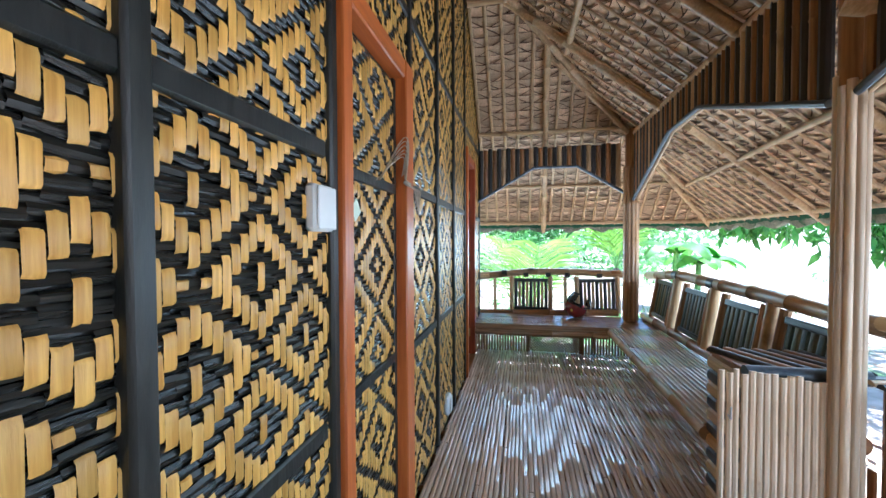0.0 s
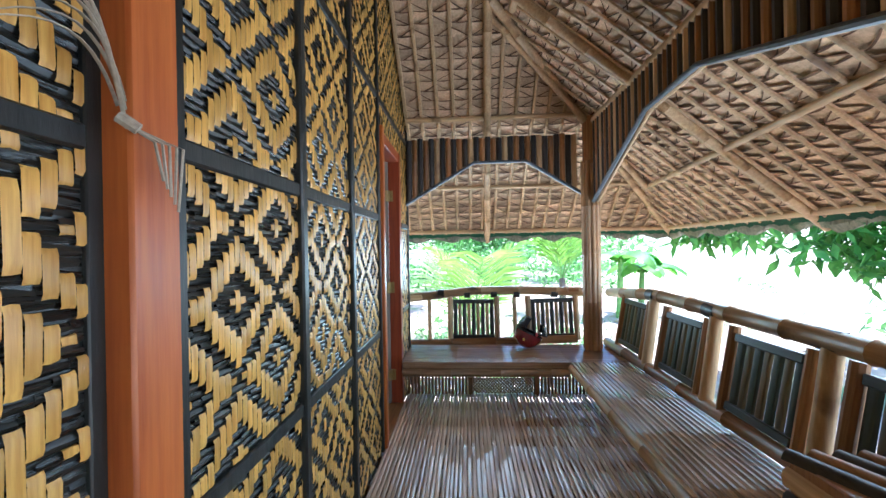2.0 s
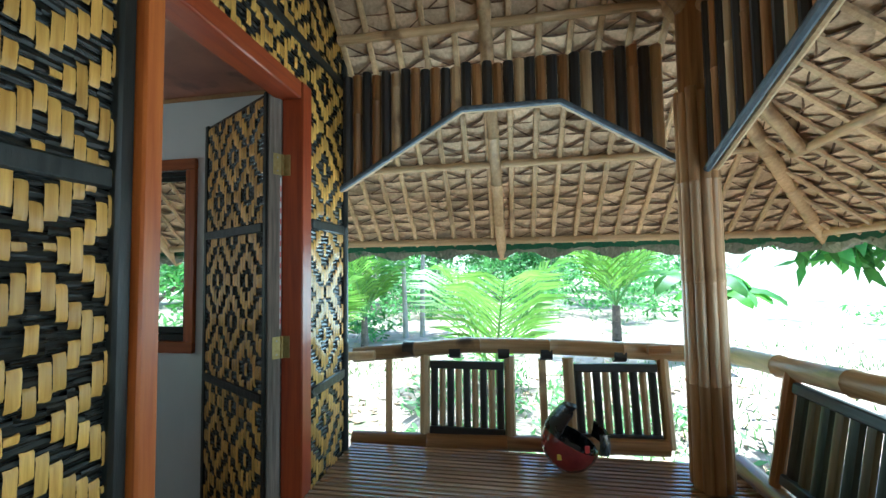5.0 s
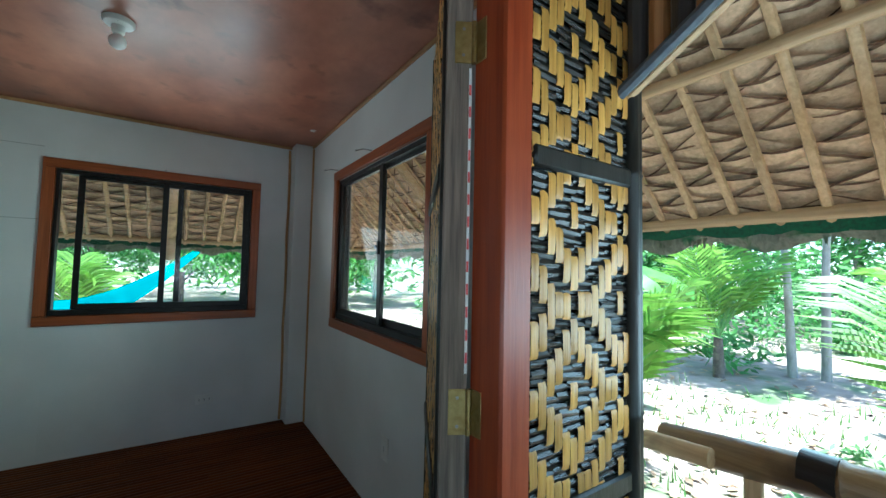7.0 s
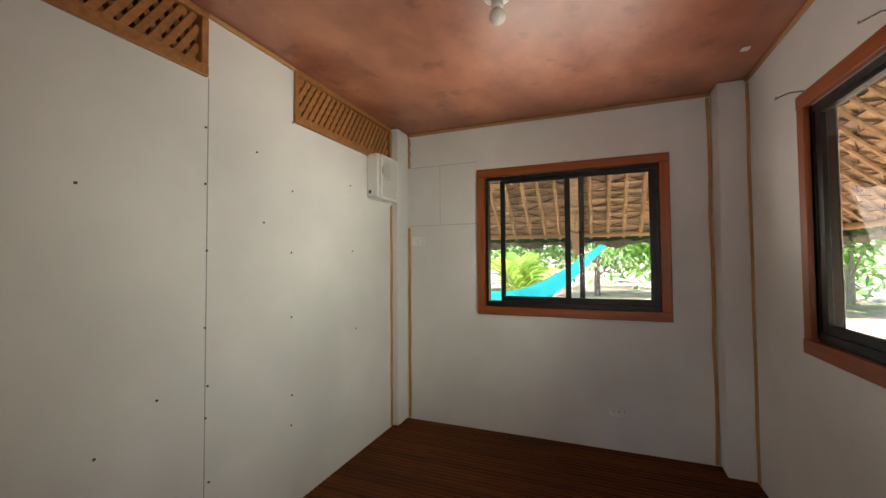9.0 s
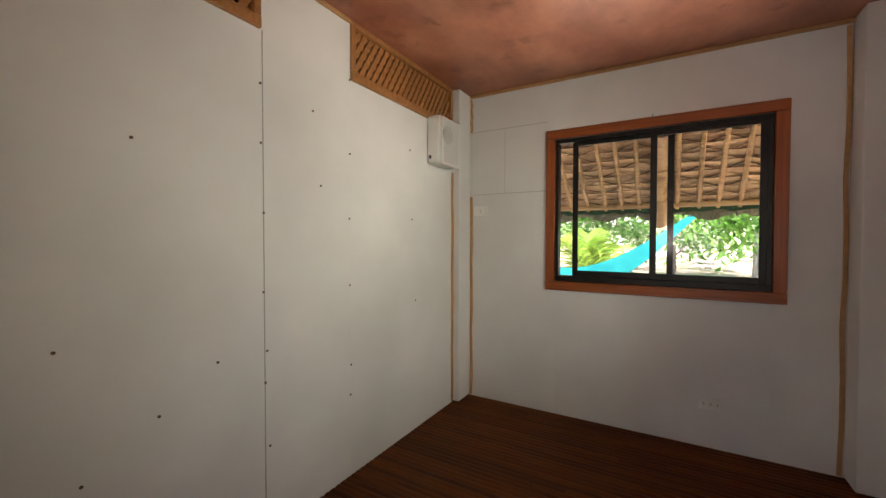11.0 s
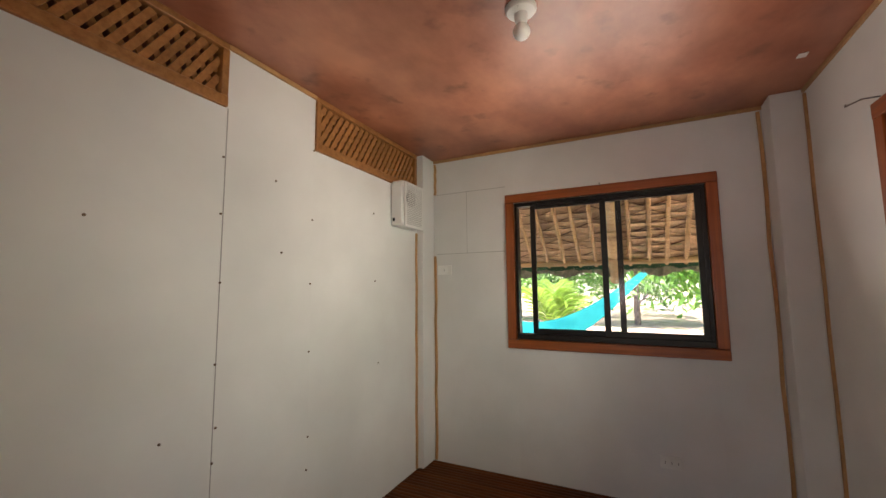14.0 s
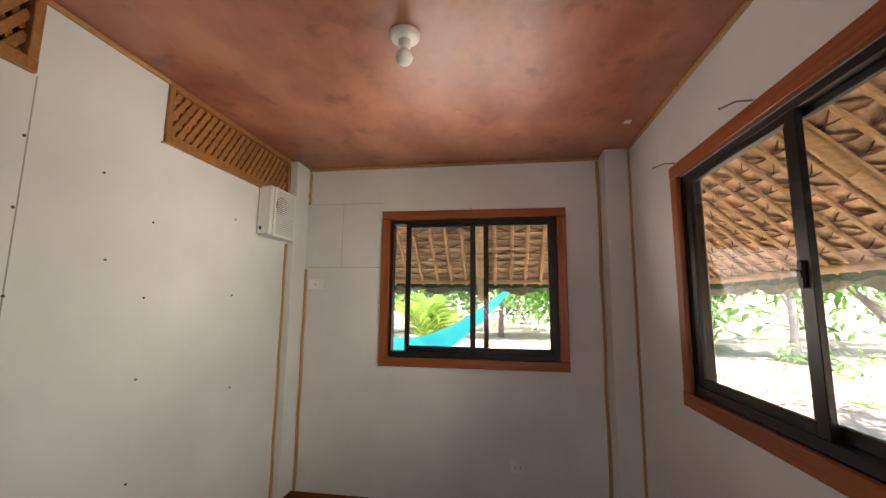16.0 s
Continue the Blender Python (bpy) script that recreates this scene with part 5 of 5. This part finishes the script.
def tree(x, y, h, crown, n, lsize, label, bark=BARK, leafm=TREELEAF, low=0.35, droop=0.2, rad=0.16, group="garden trees", boughs=()):
    t = thing("tree", (x, y, GZ), label, "tree", group)
    s = Shape()
    bend = jit(0.5)
    top = Vector((x + bend, y + jit(0.4), GZ + h * 0.62))
    s.tube([(x, y, GZ - 0.1), Vector((x + bend * 0.25, y, GZ + h * 0.3)), top], rad, 10, 0, 0.5)
    ends = []
    for i in range(7):
        a = i * 0.9 + jit(0.3)
        z0 = GZ + h * random.uniform(low * 0.8, 0.6)
        st = Vector((x + bend * 0.4, y, z0))
        e = Vector((x + math.cos(a) * crown * random.uniform(0.5, 0.95), y + math.sin(a) * crown * random.uniform(0.5, 0.95), GZ + h * random.uniform(low + 0.12, 0.9)))
        s.tube([st, st.lerp(e, 0.5) + Vector((0, 0, 0.15)), e], rad * 0.36, 6, 0, 0.25)
        ends += [e, st.lerp(e, 0.65)]
    for e in boughs:
        st = Vector((x, y, GZ + h * 0.42))
        s.tube([st, st.lerp(Vector(e), 0.5) + Vector((0, 0, 0.25)), e], rad * 0.25, 6, 0, 0.2)
    part("trunk", s, bark, t)
    c = Shape()
    for e in ends + [top, top + Vector((0, 0, h * 0.2))]:
        for k in range(3):
            q = e + Vector((jit(0.5), jit(0.5), jit(0.35))) * crown * 0.35
            leaves(c, q, crown * random.uniform(0.22, 0.38), n // 48, lsize, droop)
    for e in boughs:
        for k in range(4):
            leaves(c, Vector(e) + Vector((jit(0.4), jit(0.4), jit(0.18))), 0.32, 46, lsize, droop)
    part("crown", c, leafm, t)


palm(0.12, 8.3, 1.25, 5, 0.25, "young coconut palm with bright green arching fronds", 0.1)
palm(2.65, 11.8, 1.25, 8, 1.0, "coconut palm with drooping feathery fronds")
palm(-3.0, 12.0, 1.1, 9, 0.7, "small coconut palm with spread fronds")
palm(-2.15, 7.6, 1.15, 6, 0.3, "young coconut palm with yellow-green fronds outside the window")
palm(-9.6, 2.4, 0.9, 6, 0.7, "young coconut palm behind the hammock")
banana(4.0, 11.5, 1.5, "banana plant with broad light green leaves")
banana(4.7, 11.9, 1.2, "low banana plant with broad leaves")
banana(-3.6, 9.2, 1.7, "banana plant with broad green leaves")
for x, y in ((-2.3, 13.2), (-1.9, 13.4)):
    tree(x, y, 6.5, 1.9, 2600, 0.24, "slim tree with a pale trunk and light foliage", PALEBARK, rad=0.075, low=0.5)
tree(5.95, 6.35, 5.6, 2.4, 4300, 0.24, "mango tree with long drooping dark green leaves", leafm=MANGOLEAF, low=0.52, droop=0.9, rad=0.14,
     boughs=((3.2, 7.3, 1.62), (3.6, 7.05, 1.66), (4.0, 6.8, 1.68), (4.45, 6.1, 1.42), (4.75, 5.85, 1.25), (5.05, 5.6, 0.98), (4.6, 5.9, 1.65), (4.95, 5.5, 1.45)))
tree(5.6, 1.2, 5.2, 2.4, 5500, 0.22, "mango tree with a dark trunk beside the entrance", leafm=MANGOLEAF, low=0.40, droop=0.9, rad=0.26)
tree(-9.0, 5.9, 4.6, 2.4, 6500, 0.20, "mango tree with a leaning trunk and low leaves", leafm=MANGOLEAF, low=0.26, droop=0.9, rad=0.20)
tree(-6.2, 9.2, 5.0, 2.4, 5500, 0.20, "leafy garden tree with low branches", leafm=MANGOLEAF, low=0.22, droop=0.5)
for i in range(30):
    a = radians(-25 + i * 8.2)
    r = random.uniform(18, 26)
    if math.degrees(a) < 70:
        continue
    tree(r * math.cos(a) - 0.5, 4 + r * math.sin(a), random.uniform(6, 9.5), random.uniform(2.6, 3.8), 3600, 0.36, "leafy tree at the edge of the garden", random.choice((BARK, PALEBARK)), low=0.10, rad=0.15, group="trees round the garden")
woods = Shape()
for i in range(230):
    a = radians(random.uniform(66, 260))
    r = random.uniform(26, 44)
    leaves(woods, (r * math.cos(a), 4 + r * math.sin(a), GZ + random.uniform(0.5, 7.5)), random.uniform(2.0, 3.4), 120, 0.75)
solid("far_woods", woods, TREELEAF, "dense far green woods round the garden", "woods", kind="stuff")
shrub = Shape()
for i in range(420):
    a = radians(random.uniform(20, 215))
    r = random.uniform(5.5, 18)
    x, y = r * math.cos(a), 4.5 + r * math.sin(a) * 0.9
    if random.random() < (0.93 if x > 1.2 and y < 16 else 0.6) or (-4.8 < x < 2.8 and y < 8.5) or (x < -4 and 2.0 < y < 7.5) or (x < -0.5 and y < 12):
        continue
    leaves(shrub, (x, y, GZ + random.uniform(0.1, 0.5)), random.uniform(0.25, 0.6), 46, 0.24)
weeds = Shape()
for i in range(95):
    leaves(weeds, (random.uniform(-1.0, 2.6), random.uniform(6.2, 10), GZ + random.uniform(0.02, 0.16)), random.uniform(0.10, 0.26), 24, 0.12)
solid("weeds", weeds, WEED, "low pale green weeds close to the porch", "weeds", kind="stuff")
for i in range(110):
    a = radians(random.uniform(66, 135))
    r = random.uniform(13.5, 18)
    leaves(shrub, (r * math.cos(a), 4 + r * math.sin(a), GZ + random.uniform(0.3, 1.5)), random.uniform(0.6, 1.1), 60, 0.28)
solid("undergrowth", shrub, TREELEAF, "low green weeds and shrubs in the garden", "undergrowth", kind="stuff")
gr = Shape()
for i in range(9000):
    a, r = random.uniform(0, 2 * math.pi), 3.2 + 13 * random.random()
    x, y = r * math.cos(a) - 0.5, 3.5 + r * math.sin(a)
    if -4.6 < x < 2.6 and -3 < y < 6.0 or noise.noise((x * 0.25, y * 0.25, 3)) < 0.02:
        continue
    for k in range(2):
        h = random.uniform(0.06, 0.22)
        t = random.uniform(0, 6.3)
        p = Vector((x + jit(0.1), y + jit(0.1), GZ - 0.02))
        w = Vector((math.cos(t), math.sin(t), 0)) * 0.012
        gr.add([p - w, p + w, p + Vector((jit(0.08), jit(0.08), h))], [(0, 1, 2)])
solid("grass", gr, GRASS, "thin patchy grass", "grass", kind="stuff")
lit = Shape()
for i in range(9000):
    a, r = random.uniform(0, 2 * math.pi), 2.6 + 12 * random.random()
    x, y = r * math.cos(a) - 0.5, 3.5 + r * math.sin(a)
    t = random.uniform(0, 6.3)
    c, d = Vector((math.cos(t), math.sin(t), jit(0.3))), Vector((-math.sin(t), math.cos(t), jit(0.3)))
    p = Vector((x, y, GZ + (0.10 * noise.noise((x * 0.3, y * 0.3, 0)) if math.hypot(x, y) > 6 else 0) + 0.012))
    ln = random.uniform(0.05, 0.10)
    lit.add([p - c * ln, p - d * ln * 0.4, p + c * ln, p + d * ln * 0.4], [(0, 1, 2, 3)])
solid("fallen_leaves", lit, LITTER, "dry brown leaves scattered on the soil", "fallen leaves", kind="stuff")

# hammock between the eave and a tree
hk = thing("hammock", (-5.2, 3.4, 0.6), "teal cloth hammock slung under the eave", "hammock")
v, f = [], []
A, B = Vector((-4.85, 4.25, 1.48)), Vector((-5.2, 1.75, 1.45))
for i in range(21):
    t = i / 20
    c = A.lerp(B, t) + Vector((0, 0, -0.86 * math.sin(math.pi * t)))
    w = 0.03 + 0.26 * math.sin(math.pi * t) ** 0.9
    for e in (-1, -0.5, 0, 0.5, 1):
        v.append(c + Vector((0.35 * w * e, 0.0, w * abs(e) * 0.8 + 0.15 * w * e)))
for i in range(20):
    for e in range(4):
        f.append((i * 5 + e, i * 5 + e + 1, (i + 1) * 5 + e + 1, (i + 1) * 5 + e))
hs = Shape().add(v, f)
part("cloth", hs, TEAL, hk)
part("cord", Shape().tube([A, A + Vector((0.1, 0.25, 0.18))], 0.008, 6), TWINE, hk)
part("cord", Shape().tube([B, B + Vector((-0.6, -1.2, 0.5))], 0.008, 6), TWINE, hk)

# far hut roof seen over the garden
hu = thing("far_shed", (-17, 8.2, GZ), "small pale shed far behind the trees", "shed")
part("wall", Shape().box(-18.5, -15.5, 7.0, 9.2, GZ, 0.9), CONCRETE, hu)
part("roof", Shape().add([(-18.8, 6.7, 0.9), (-15.2, 6.7, 0.9), (-15.2, 8.1, 1.7), (-18.8, 8.1, 1.7), (-15.2, 9.5, 0.9), (-18.8, 9.5, 0.9)], [(0, 1, 2, 3), (3, 2, 4, 5)]), TIN, hu)

# ---- separate pieces ----
for c, vs, fs in NEAR_TILES:
    part("thatch_leaf", Shape().add(vs, fs), LEAFTHATCH, roof)
for a, b, vs, fs in NEAR_FLOATS:
    part("golden_strip", Shape().add(vs, fs), STRAW, wall_east)
x = -0.392
while x < 1.47:
    w = random.uniform(0.022, 0.029)
    y = -2.4
    for seg in (random.uniform(1.9, 3.2), random.uniform(1.6, 2.6), 9):
        y1 = min(y + seg, 5.09)
        if y1 - y > 0.1:
            part("floor_slat", Shape().half((x + jit(0.002), y, -0.012), (x + jit(0.002), y1 - 0.004, -0.012), w, 0.0075, (0, 0, 1), 4, 0.36), FLOORSLAT, porch_floor)
        y = y1
    x += w + (random.uniform(0.0002, 0.0015) if x < 0.4 else random.uniform(0.0015, 0.0070))
x = XW + 0.012
while x < XI - 0.01:
    y = YS + 0.002
    for seg in (random.uniform(0.6, 1.6), 9):
        y1 = min(y + seg, YN - 0.002)
        part("floor_slat", Shape().half((x, y, -0.012), (x, y1 - 0.002, -0.012), 0.0335, 0.006, (0, 0, 1), 4, 0.4), ROOMFLOOR, room_floor)
        y = y1
    x += 0.0345
